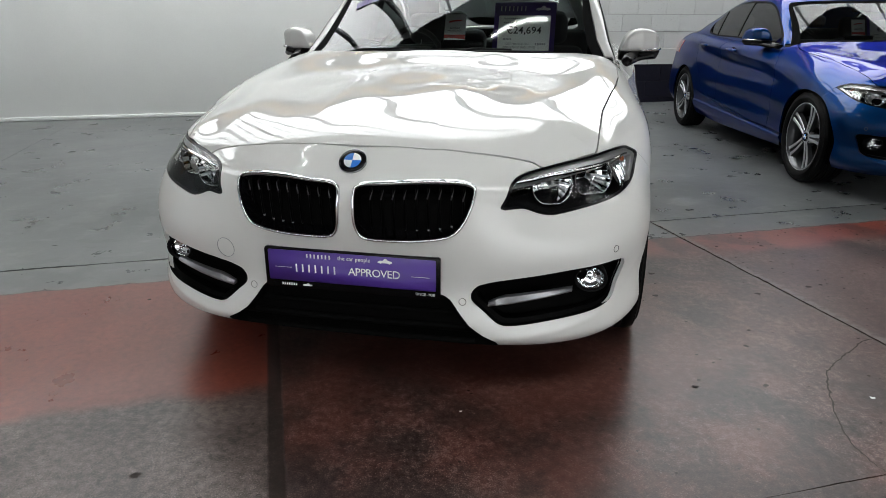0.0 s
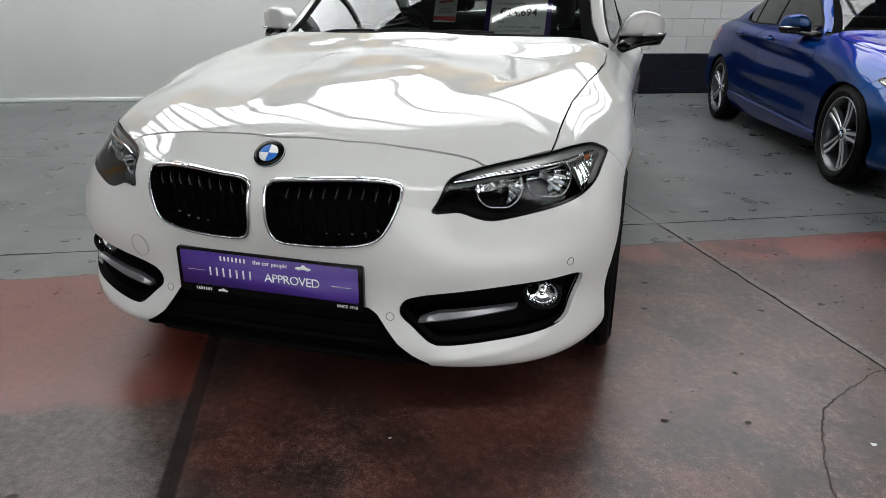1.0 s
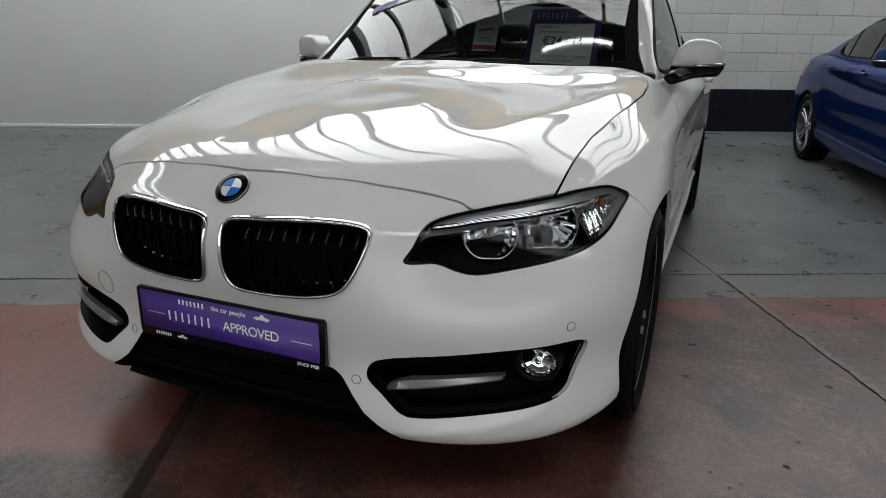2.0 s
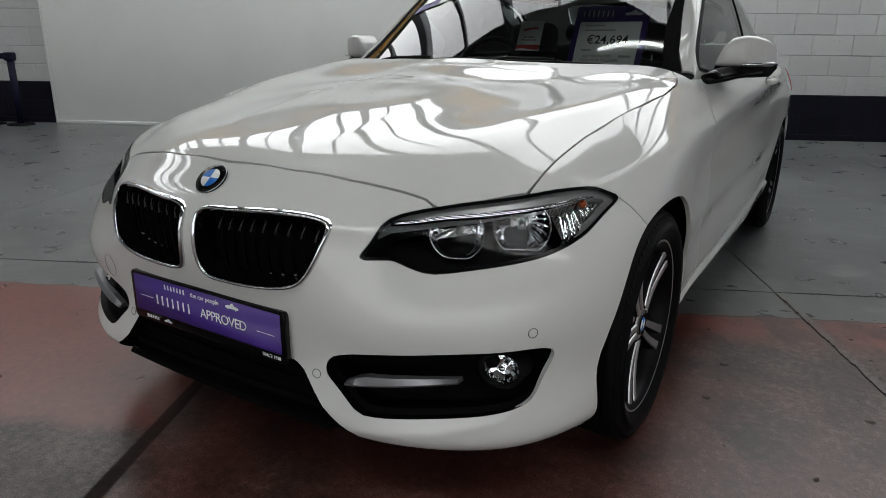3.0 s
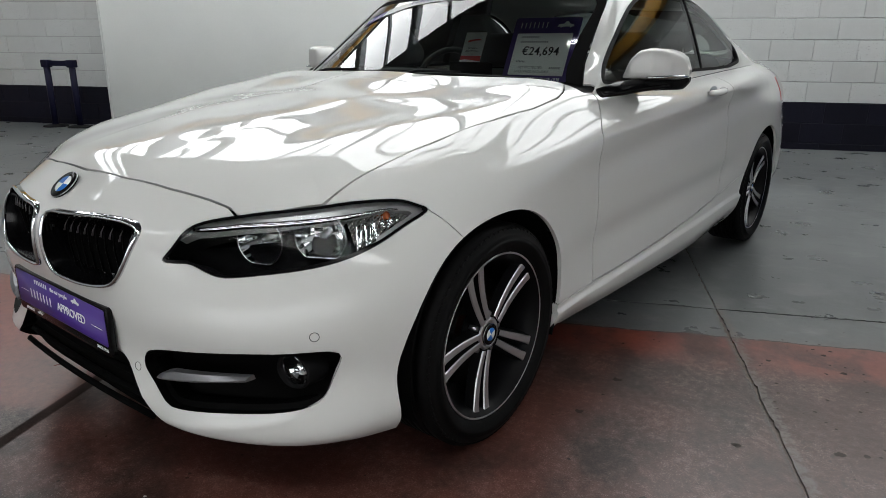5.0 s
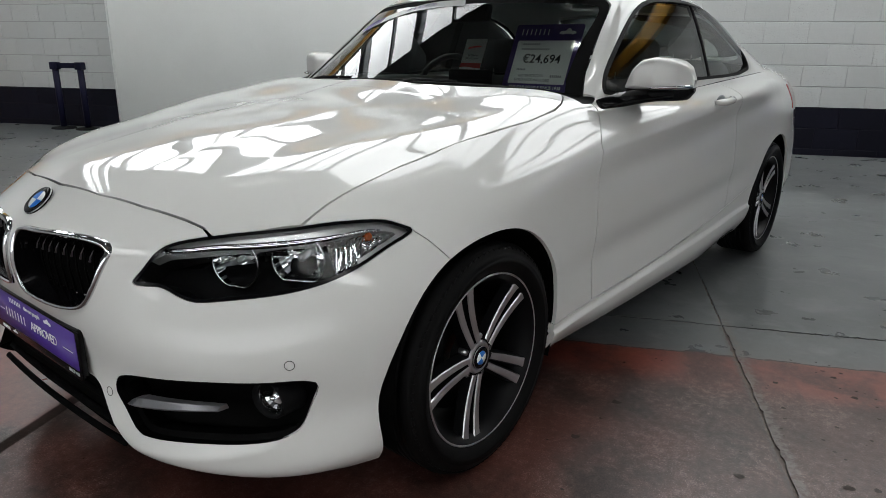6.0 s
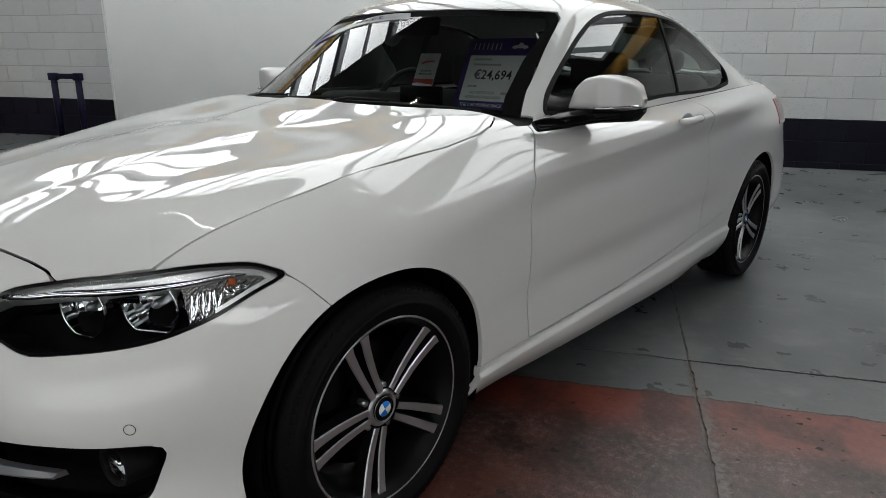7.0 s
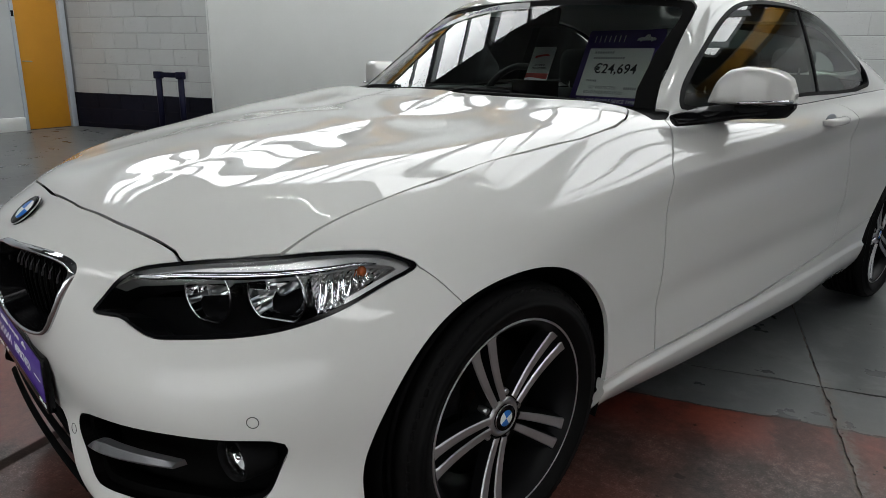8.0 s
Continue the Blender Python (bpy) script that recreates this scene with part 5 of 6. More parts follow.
        for i in range(nslat):
            x = 0.055 + (0.315 - 0.055) * i / (nslat - 1) + 0.004
            zs = [z for (xa, za), (xb, zb) in zip(k_outer, np.roll(k_outer, -1, axis=0)) if (xa - x) * (xb - x) <= 0 and xa != xb for z in [za + (zb - za) * (x - xa) / (xb - xa)]]
            if len(zs) < 2:
                continue
            z0, z1 = min(zs) + 0.012, max(zs) - 0.010
            y = -0.750 + 0.42 * max(0, x - 0.05) ** 2
            sl = bmesh.new()
            tube(sl, [(sx * x, y + 0.042, z1), (sx * (x + 0.002), y + 0.012, z1 - 0.014), (sx * x, y + 0.010, (z0 + z1) / 2), (sx * x, y + 0.016, z0 + 0.012), (sx * x, y + 0.04, z0)], 0.0045, 8, squash=0.6)
            add("grille_slat", sl, SLAT, frame_ob, scaled=True)
            # a bright tick stands in for the highlight near the slat's top
            tick = bmesh.new()
            tube(tick, [(sx * (x + 0.007), y + 0.010, z1 - 0.018), (sx * (x + 0.004), y + 0.004, z1 - 0.030), (sx * x, y + 0.002, z1 - 0.044)], [0.0006, 0.0014, 0.0026], 6)
            add("slat_tip", tick, SLAT_GLINT, frame_ob, scaled=True)
            # a satin speck stands in for the highlight at the slat's foot
            tip = bmesh.new()
            box(tip, (sx * x - 0.003, y + 0.016, z0 + 0.004), (sx * x + 0.003, y + 0.022, z0 + 0.010), 0.002)
            add("slat_foot", tip, SATIN, frame_ob, scaled=True)

    # fog lamp recesses
    for sx in (1, -1):
        fl = fog if sx == 1 else fog.mirrored()
        e = fl.flanged(0.07, (0, 1, 0))
        tunnel = Skin(e.p, e.n, e.q, e.t[len(fl.t):]).packed()
        rec = add("fog_recess", tunnel.mesh("fog_recess"), SLAT, bumper_ob, "deep gloss black recess in the bumper corner", scaled=True)
        bk = Skin(fl.p + np.array([0, 0.068, 0]), fl.n, fl.q, fl.t)
        add("recess_backing", bk.mesh("recess_backing"), LINER, rec, scaled=True)
        # lower inner edge
        inner = Skin(fl.p + np.array([0, 0.02, 0]), fl.n, fl.q, fl.t)
        ff = cut(fog, FOG, X, Z, nose, 3)
        a_, b_ = inner.split(0.014 - ff)
        add("recess_rim", a_.flanged(0.03, (0, 1, 0)).mesh("recess_rim"), SLAT, rec, scaled=True)
        bl = bmesh.new()
        pts = []
        for u in np.linspace(0, 1, 11):
            x = 0.398 + (0.632 - 0.398) * u
            y = -0.730 + 0.42 * max(0, x - 0.40) ** 1.6 * 1.9 + 0.008
            pts.append((x, y, 0.341 + 0.036 * u))
        vs = []
        for i, (x, y, z) in enumerate(pts):
            u = i / 10
            hh = 0.016 * (1 - u) ** 0.8 * min(1, u * 6) + 0.004
            vs.append([bl.verts.new((sx * x, y + dy, z + dz)) for dy, dz in ((0.012, hh), (-0.002, hh * 0.8), (-0.012, -0.002), (-0.010, -0.006), (0.016, -0.008))])
        for r0, r1 in zip(vs, vs[1:]):
            for j in range(5):
                bl.faces.new((r0[j], r0[(j + 1) % 5], r1[(j + 1) % 5], r1[j]))
        bl.faces.new(vs[0])
        bl.faces.new(vs[-1][::-1])
        bmesh.ops.recalc_face_normals(bl, faces=bl.faces)
        add("bumper_blade", bl, BLADE, rec, "satin silver blade across the recess", scaled=True, smooth=False)
        lm = bmesh.new()
        lathe(lm, [(0.05, 0.050), (-0.010, 0.049), (-0.016, 0.046), (-0.006, 0.041), (0.03, 0.036), (0.035, 0.0)], 36, "Y")
        cup = add("fog_lamp", lm, BLACK, rec, "round fog lamp with clear lens", scaled=False)
        cup.matrix_local = pose(sx * .684 * K[0], (-.556) * K[1], .380 * K[2], -4, 0, sx * 5) @ Matrix.Diagonal((1.02, 1, .84, 1))
        rf = bmesh.new()
        lathe(rf, [(-0.003, 0.039), (0.006, 0.032), (0.012, 0.020), (0.014, 0.010), (0.014, 0.0)], 18, "Y")
        add("fog_reflector", rf, REFLECTOR, cup, smooth=False)
        rb = bmesh.new()
        lathe(rb, [(0.012, 0.008), (-0.002, 0.008), (-0.005, 0.005), (-0.006, 0.0)], 20, "Y")
        add("fog_bulb", rb, REFLECTOR, cup)
        ln = bmesh.new()
        lathe(ln, [(0.002, 0.0395), (-0.006, 0.034), (-0.012, 0.02), (-0.014, 0.0)], 36, "Y")
        lo = add("fog_lens", ln, LENS, cup)
        lo.visible_shadow = False

    # lower intake
    low = middle("lower_grille", intake.moved(-0.035), LINER, bumper_ob, depth=0)
    e = intake.flanged(0.035)
    tun = Skin(e.p, e.n, e.q, e.t[len(intake.t):]).packed()
    add("intake_edge", both(tun, tun.mirrored()).mesh("intake_edge"), LINER, bumper_ob, scaled=True)
    for z, dy in ((0.305, 0.012), (0.262, 0.004), (0.222, -0.004)):
        bar = bmesh.new()
        half_w = 0.30 + (0.305 - z) * 0.75
        tube(bar, [(x, -0.742 + dy + 0.10 * x * x, z) for x in np.linspace(-half_w, half_w, 15)], 0.008, 8, squash=0.5)
        add("intake_bar", bar, LINER, low, scaled=True)

    # headlamps
    line_q, line_z = [-.20, -.135, -.02, .05, .16, .30, .36, .42], [.64, .680, .693, .698, .708, .7215, .7165, .70]
    for sx in (1, -1):
        lampsk = lamp if sx == 1 else lamp.mirrored()
        lens = add("headlamp", lampsk.moved(0.0005).mesh("headlamp"), LENS, root, "clear-lensed headlamp with twin round reflectors", scaled=True)
        lens.visible_shadow = False
        e = lampsk.flanged(0.10)
        tun = Skin(e.p, e.n, e.q, e.t[len(lampsk.t):]).packed()
        add("lamp_wall", tun.mesh("lamp_wall"), BEZEL, lens, scaled=True)
        sd = cut(lamp, LAMP, DIAG, Z, lampzone, 4)
        seal, _ = lamp.split(0.0065 - sd)
        seal = seal if sx == 1 else seal.mirrored()
        add("lamp_seal", seal.moved(0.0012).mesh("lamp_seal"), BLACK_GLOSS, lens, scaled=True)
        qd = (lamp.p[:, 0] + lamp.p[:, 1]) * 0.7071
        wrap = np.where(qd > 0.27, 0.0155 - sd, -1.0)
        lid, bowl_zone = lamp.split(np.maximum(lamp.p[:, 2] - np.interp(qd, line_q, line_z), wrap))
        lid = lid.moved(-0.010)
        lid = lid if sx == 1 else lid.mirrored()
        add("lamp_eyelid", lid.flanged(0.03).mesh("lamp_eyelid"), EYELID, lens, scaled=True)
        rest = bowl_zone.moved(-0.095)
        rest = rest if sx == 1 else rest.mirrored()
        add("lamp_housing", rest.mesh("lamp_housing"), BEZEL, lens, scaled=True)
        # bright strip under the eyelid
        st = bmesh.new()
        qs = np.linspace(-.125, .33, 24)
        pts = []
        for qq in qs:
            zz = np.interp(qq, line_q, line_z) - 0.002
            i = np.argsort((qd - qq) ** 2 + (lamp.p[:, 2] - zz) ** 2)[:12]
            pp = (lamp.p[i] - lamp.n[i] * 0.007).mean(0)
            pts.append((sx * pp[0], pp[1], zz))
        tube(st, pts, [0.0022 + 0.0052 * math.sin(math.pi * min(1, 0.12 + k / 26)) ** 0.6 for k in range(24)], 8)
        add("light_strip", st, CHROME, lens, "bright strip under the eyelid", scaled=True)
        for cx, cy, cz, r, yaw, flat in ((.545, -.508, .652, .060, 18, .92), (.657, -.432, .664, .060, 28, .80)):
            bw = bmesh.new()
            lathe(bw, [(-0.030, r + 0.002), (-0.030, r), (-0.006, r * 0.95), (0.010, r * 0.82), (0.026, r * 0.6), (0.036, r * 0.3), (0.038, 0.0)], 22, "Y")
            for v in bw.verts:
                v.co.z = max(min(v.co.z, r * 0.72), -r * flat)
            bo = add("lamp_reflector", bw, REFLECTOR, lens, smooth=False)
            bo.matrix_local = pose(sx * cx * K[0], cy * K[1], cz * K[2], 0, 0, sx * yaw)
            rg = bmesh.new()
            tube(rg, [(r * math.cos(t), -0.030, max(min(r * math.sin(t), r * 0.72), -r * flat)) for t in np.linspace(0, 2 * math.pi, 40, endpoint=False)], 0.0024, 6, True)
            add("reflector_rim", rg, CHROME, bo)
            bu = bmesh.new()
            lathe(bu, [(0.03, 0.009), (-0.010, 0.009), (-0.018, 0.006), (-0.020, 0.0)], 18, "Y")
            add("bulb", bu, SATIN, bo)
        br = bmesh.new()
        box(br, (-.052, -.006, -.014), (.052, .006, .012), .004, m=pose(sx * .603, -.492, .680, 12, 0, sx * 35))
        add("reflector_bridge", br, REFLECTOR, lens, scaled=True)
        qb = (bowl_zone.p[:, 0] + bowl_zone.p[:, 1]) * 0.7071
        ind, _ = bowl_zone.split(qb - 0.225 + (bowl_zone.p[:, 2] - 0.68) * 0.4)
        ind = ind.moved(-0.026)
        ind = ind if sx == 1 else ind.mirrored()
        add("indicator_reflector", ind.mesh("indicator_reflector"), RIBBED, lens, "ribbed bright indicator reflector", scaled=True)
        near = bowl_zone.moved(-0.020)
        for qq in np.linspace(.236, .352, 12):
            on_q = np.abs(qb - qq) < 0.012
            if on_q.sum() < 3:
                continue
            z_lo, z_hi = near.p[on_q, 2].min() + 0.010, near.p[on_q, 2].max() - 0.006
            if z_hi - z_lo < 0.010:
                continue
            rib = []
            for zz in np.linspace(z_lo, z_hi, 5):
                i = np.argsort((qb - qq) ** 2 + (near.p[:, 2] - zz) ** 2)[:8]
                pp = near.p[i].mean(0)
                rib.append((sx * pp[0], pp[1], zz))
            rb_ = bmesh.new()
            tube(rb_, rib, [0.0028, 0.0044, 0.0048, 0.0044, 0.0028], 8)
            add("indicator_rib", rb_, REFLECTOR, lens, scaled=True)
        am = bmesh.new()
        bmesh.ops.create_uvsphere(am, u_segments=14, v_segments=10, radius=0.009)
        bmesh.ops.translate(am, vec=(sx * .754, -.330, .704), verts=am.verts)
        add("indicator_bulb", am, AMBER, lens, scaled=True)

    # parking sensors, towing cap
    for sx in (1, -1):
        for x, y, z, r, yaw in ((.742, -.560, .476, .0105, 42), (.334, -.742, .345, .0105, 6)):
            i = np.argmin(np.abs(bump.p - np.array([x, y, z])).sum(1))
            nn = Vector(bump.n[i] * np.array([sx, 1, 1]))
            pp = Vector(bump.p[i] * np.array([sx, 1, 1]))
            sb = bmesh.new()
            lathe(sb, [(0.0, 0.0), (0.001, r * 0.82), (-0.0005, r * 0.86), (-0.0005, r * 0.94), (0.0012, r), (-0.003, r)], 28, "Z")
            so = add("parking_sensor", sb, paint_mat, bumper_ob)
            so.matrix_local = Matrix.Translation(scale @ pp - nn * 0.0012) @ nn.to_track_quat("Z", "Y").to_matrix().to_4x4()
            rg = bmesh.new()
            tube(rg, [(r * 0.98 * math.cos(t), r * 0.98 * math.sin(t), 0.0012) for t in np.linspace(0, 2 * math.pi, 28, endpoint=False)], 0.0009, 6, True)
            add("sensor_ring", rg, SENSORGAP, so)
    i = np.argmin(np.abs(bump.p - np.array([.40, -.735, .458])).sum(1))
    nn = Vector(bump.n[i] * np.array([-1, 1, 1]))
    rg = bmesh.new()
    tube(rg, [(0.031 * math.cos(t), 0.031 * math.sin(t), 0.0002) for t in np.linspace(0, 2 * math.pi, 40, endpoint=False)], 0.0009, 6, True)
    tow = add("towing_cap_seam", rg, GREYINK, bumper_ob)
    tow.matrix_local = Matrix.Translation(scale @ Vector(bump.p[i] * np.array([-1, 1, 1]))) @ nn.to_track_quat("Z", "Y").to_matrix().to_4x4()
    roundel("bonnet_badge", 0.041, root, Matrix.Translation(scale @ Vector((0, -.7085, .7365))) @ Vector((0, -.66, .75)).to_track_quat("Z", "Y").to_matrix().to_4x4(), add)

    # cabin
    cab = loft(CABIN, knots_of(CABIN[2]), 150, 14)
    ws_zone = lambda sk: (sk.p[:, 1] < 1.25) & (sk.q[:, 1] > 2.1)
    rs_zone = lambda sk: (sk.p[:, 1] > 2.2) & (sk.q[:, 1] > 2.9)
    glass_side = lambda sk: (sk.q[:, 1] < 2.35)
    ws, cab = carve(cab, WINDSCREEN, X, Z, ws_zone, 0, 0.0015)
    rs, cab = carve(cab, REARSCREEN, X, Z, rs_zone, 3, 0.0015)
    dlo, cab = carve(cab, DAYLIGHT_OPENING, Y, Z, glass_side, 3, 0.0002)
    roof_ob = middle("roof", cab, paint_mat, depth=0.014)
    # the screen is one clean curved sheet
    key = np.array([CABIN[i][j] for i in (3, 4, 5) for j in (0, 1, 2)])

    def terms(x, z):
        return np.stack([np.ones_like(x), z, z * z, x * x, x * x * z, x**4], 1)

    coef = np.linalg.lstsq(terms(key[:, 0], key[:, 2]), key[:, 1], rcond=None)[0]
    coef[0] -= 0.05 * 0.66 ** 2
    coef[3] += 0.05
    gx, gz = ws.p[:, 0], ws.p[:, 2]
    ws.p[:, 1] = terms(gx, gz) @ coef
    ws.n = np.stack([coef[3] * 2 * gx + coef[4] * 2 * gx * gz + coef[5] * 4 * gx**3, -np.ones_like(gx), coef[1] + 2 * coef[2] * gz + coef[4] * gx * gx], 1)
    ws.n /= np.linalg.norm(ws.n, axis=1, keepdims=True)
    fw = cut(ws, WINDSCREEN, X, Z, ws_zone, 0)
    clear, frit = ws.split(fw - np.interp(ws.p[:, 2], [1.12, 1.27], [0.044, 0.024]))
    screen = middle("windscreen", clear.moved(-0.001), SCREEN, root, "clear raked windscreen", depth=0)
    screen.visible_shadow = False
    middle("windscreen_border", frit.moved(-0.001), LINER, screen, "black printed edge of the windscreen", depth=0)
    rear = middle("rear_window", rs.moved(-0.001), glass_mat, root, depth=0)
    rear.visible_shadow = False
    fd_ = cut(dlo, DAYLIGHT_OPENING, Y, Z, glass_side, 3)
    pane, frame_ = dlo.split(fd_ - 0.013)
    pair("window_frame", frame_.moved(0.002), BLACK, label="black window surround", depth=0.02)
    # the side panes are one even sheet, gently bowed
    py, pz = pane.p[:, 1] - 1.5, pane.p[:, 2] - 1.1
    even = np.linalg.lstsq(np.stack([np.ones_like(py), py, py * py, pz], 1), pane.p[:, 0] + 0.30 * pz * pz, rcond=None)[0]
    pane.p[:, 0] = even[0] + even[1] * py + even[2] * py * py + even[3] * pz - 0.30 * pz * pz
    pane.n = np.stack([np.ones_like(py), -even[1] - 2 * even[2] * py, -even[3] + 0.60 * pz], 1)
    pane.n /= np.linalg.norm(pane.n, axis=1, keepdims=True)
    cuts = [1.81] if not four_doors else [1.66, 2.22]
    left_over = pane
    for cpos in cuts:
        lean = (left_over.p[:, 2] - 1.0) * -0.02
        aft, fore = left_over.split(left_over.p[:, 1] - cpos - lean - 0.008)
        bar_, fore = fore.split(fore.p[:, 1] - cpos - (fore.p[:, 2] - 1.0) * -0.02 + 0.008)
        for g in pair("door_window", fore.moved(-0.003), glass_mat, depth=0):
            g.visible_shadow = False
        pair("window_pillar", bar_.moved(0.001), BLACK, depth=0.02)
        left_over = aft
    for g in pair("quarter_window", left_over.moved(-0.003), glass_mat, depth=0):
        g.visible_shadow = False

    # scuttle, wipers
    cowl = loft([[(0, .445, .945), (.2, .45, .945), (.5, .475, .935), (.64, .55, .925), (.72, .62, .915)],
                 [(0, .52, .955), (.2, .525, .955), (.5, .55, .945), (.64, .61, .935), (.735, .68, .925)],
                 [(0, .60, .995), (.2, .61, .99), (.5, .665, .978), (.64, .70, .965), (.745, .76, .955)]], [0, .2, .5, .66, .78], 30, 5)
    middle("scuttle", Skin(cowl.p, cowl.n, cowl.q, cowl.t), BLACK, root, depth=0.0)
    for pts in ([(-.50, .563, .972), (-.20, .527, .985), (.10, .534, .992)], [(.02, .525, .985), (.30, .553, .984), (.60, .648, .972)]):
        wb = bmesh.new()
        tube(wb, pts, 0.007, 8, squash=0.7)
        wp = add("wiper", wb, BLACK, root, scaled=True)
        ab = bmesh.new()
        a0 = Vector(pts[0])
        m0 = Vector(pts[1])
        tube(ab, [a0 + Vector((-0.06, -0.03, -0.02)), a0 * 0.6 + m0 * 0.4 + Vector((0, -0.012, 0.012)), m0 + Vector((0, 0, 0.010))], [0.010, 0.007, 0.005], 8, squash=0.6)
        add("wiper_arm", ab, BLACK, wp, scaled=True)

    # mirrors
    for sx in (1, -1):
        mo = new("door_mirror")
        mo.parent = root
        mo.matrix_local = Matrix.Translation((sx * .872 * K[0], .925 * K[1], 1.020 * K[2])) @ Matrix.Rotation(sx * radians(4), 4, "Z")
        trim_ = bmesh.new()

        def housing(top, bottom, inset):
            """Half of a rounded housing, open towards the rear, from the door outwards."""
            b_ = bmesh.new()
            nu, nt = 26, 16
            grid = []
            for i in range(nu + 1):
                u = i / nu
                x = -0.098 + 0.196 * u
                yf = np.interp(u, [0, .15, .5, .8, 1], [-.045, -.062, -.058, -.015, .075]) + inset
                yb = np.interp(u, [0, .5, 1], [.055, .075, .105])
                zt = np.interp(u, [0, .1, .25, .45, .65, .82, .93, 1], top)
                zb = np.interp(u, [0, .1, .9, 1], bottom)
                row = []
                for j in range(nt + 1):
                    a = math.pi * (j / nt - 0.5)
                    sn, cs = math.sin(a), max(math.cos(a), 0)
                    row.append(b_.verts.new((sx * x, yb - (yb - yf) * cs ** 0.27, (zt + zb) / 2 + (zt - zb) / 2 * math.copysign(abs(sn) ** 0.45, sn))))
                grid.append(row)
            for r0, r1 in zip(grid, grid[1:]):
                for p0, p1, q1, q0 in zip(r0, r0[1:], r1[1:], r1):
                    b_.faces.new((p0, q0, q1, p1) if sx == 1 else (p0, p1, q1, q0))
            for row in (grid[0], grid[-1]):
                b_.faces.new(row)
            return b_

        cap_ = housing([-.03, .024, .054, .063, .059, .048, .030, -.010], [-.042, -.044, -.044, -.038], 0)
        low_ = housing([-.043, -.043, -.043, -.043, -.043, -.042, -.040, -.036], [-.082, -.086, -.078, -.050], 0.003)
        cap_ob = add("mirror_cap", cap_, paint_mat, mo, "painted mirror cap")
        add("mirror_bowl", low_, BLACK, mo, "black lower mirror housing")
        tube(trim_, [(sx * (-0.01 + 0.105 * u), -0.058 + 0.012 * u + 0.105 * u ** 3.2, -0.036 + 0.004 * u) for u in np.linspace(0, 1, 14)], [0.003 + 0.004 * k / 13 for k in range(14)], 8)
        add("mirror_strip", trim_, CHROME, mo, "bright indicator strip along the mirror")
        gl_ = bmesh.new()
        lathe(gl_, [(0.06, 0.0), (0.06, 0.050)], 30, "Y")
        bmesh.ops.scale(gl_, vec=(1.7, 1, 0.85), verts=gl_.verts)
        add("mirror_glass", gl_, CHROME, mo)
        arm = bmesh.new()
        tube(arm, [(sx * 0.05, 0.0, -0.056), (sx * -0.03, -0.05, -0.062), (sx * -0.07, -0.14, -0.072), (sx * -0.098, -0.25, -0.083)], [0.022, 0.030, 0.030, 0.020], 12, squash=0.5)
        add("mirror_arm", arm, BLACK_GLOSS, mo)
        tri_ = bmesh.new()
        prism(tri_, [(0, 0), (0.30, 0.0), (0.26, 0.13), (0.20, 0.12)], -0.006, 0.006, Matrix.Translation((0, 0, 0)))
        fo = add("mirror_base", tri_, BLACK_GLOSS, mo, smooth=False)
        fo.matrix_local = mo.matrix_local.inverted() @ (Matrix.Translation((sx * .763 * K[0], .655 * K[1], .932 * K[2])) @ Matrix.Rotation(radians(90) + sx * radians(-1), 4, "Z") @ Matrix.Rotation(radians(90), 4, "X") @ Matrix.Rotation(sx * radians(-8), 4, "X"))

    # door handles
    spots = [(1.635, .905)] if not four_doors else [(1.42, .885), (2.16, .905)]
    for hy_, hz in spots:
        for sx in (1, -1):
            side_x = 0.866
            i = np.argmin(np.abs(doors[0].p[:, 1] - hy_) + np.abs(doors[0].p[:, 2] - hz)) if hy_ < 1.9 else 0
            bx = doors[0].p[i][0] if hy_ < 1.9 else 0.858
            hb_ = bmesh.new()
            tube(hb_, [(sx * (bx + 0.002), hy_ - 0.10, hz - 0.003), (sx * (bx + 0.018), hy_ - 0.085, hz - 0.002), (sx * (bx + 0.027), hy_ - 0.03, hz), (sx * (bx + 0.027), hy_ + 0.04, hz + 0.003),
                       (sx * (bx + 0.018), hy_ + 0.085, hz + 0.005), (sx * (bx + 0.0), hy_ + 0.10, hz + 0.006)], [0.010, 0.015, 0.0165, 0.016, 0.014, 0.010], 12, squash=0.75)
            ho = add("door_handle", hb_, paint_mat, door_obs[0][0 if sx == 1 else 1], scaled=True)
            # no hollow is cut; its shade is put into the disc's colour
            cu = bmesh.new()
            bmesh.ops.create_uvsphere(cu, u_segments=20, v_segments=10, radius=1)
            bmesh.ops.transform(cu, matrix=Matrix.Translation((sx * (bx - 0.004), hy_ - 0.01, hz)) @ Matrix.Diagonal((0.006, 0.055, 0.026, 1)), verts=cu.verts)
            add("handle_cup", cu, GREYINK if paint_mat is WHITE else LINER, ho, scaled=True)

    # tail lamps
    for sx in (1, -1):
        tl, _ = tail.split(np.minimum(np.minimum(tail.p[:, 2] - 0.80, 0.93 - tail.p[:, 2]), tail.p[:, 0] - 0.38))
        tl2, _ = quarter.split(np.minimum(np.minimum(quarter.p[:, 2] - 0.84, 0.935 - quarter.p[:, 2]), quarter.p[:, 1] - 2.99))
        for tsk in (tl, tl2):
            tsk = tsk.moved(0.004)
            tsk = tsk if sx == 1 else tsk.mirrored()
            add("tail_lamp", tsk.flanged(0.01).mesh("tail_lamp"), REDLENS, tail_ob, "red tail lamp", scaled=True)

    # interior
    dash = bmesh.new()
    box(dash, (-.68, .66, .60), (.68, 1.16, .925), 0.06, 4)
    box(dash, (-.56, .92, .80), (-.16, 1.20, .985), 0.06, 4)
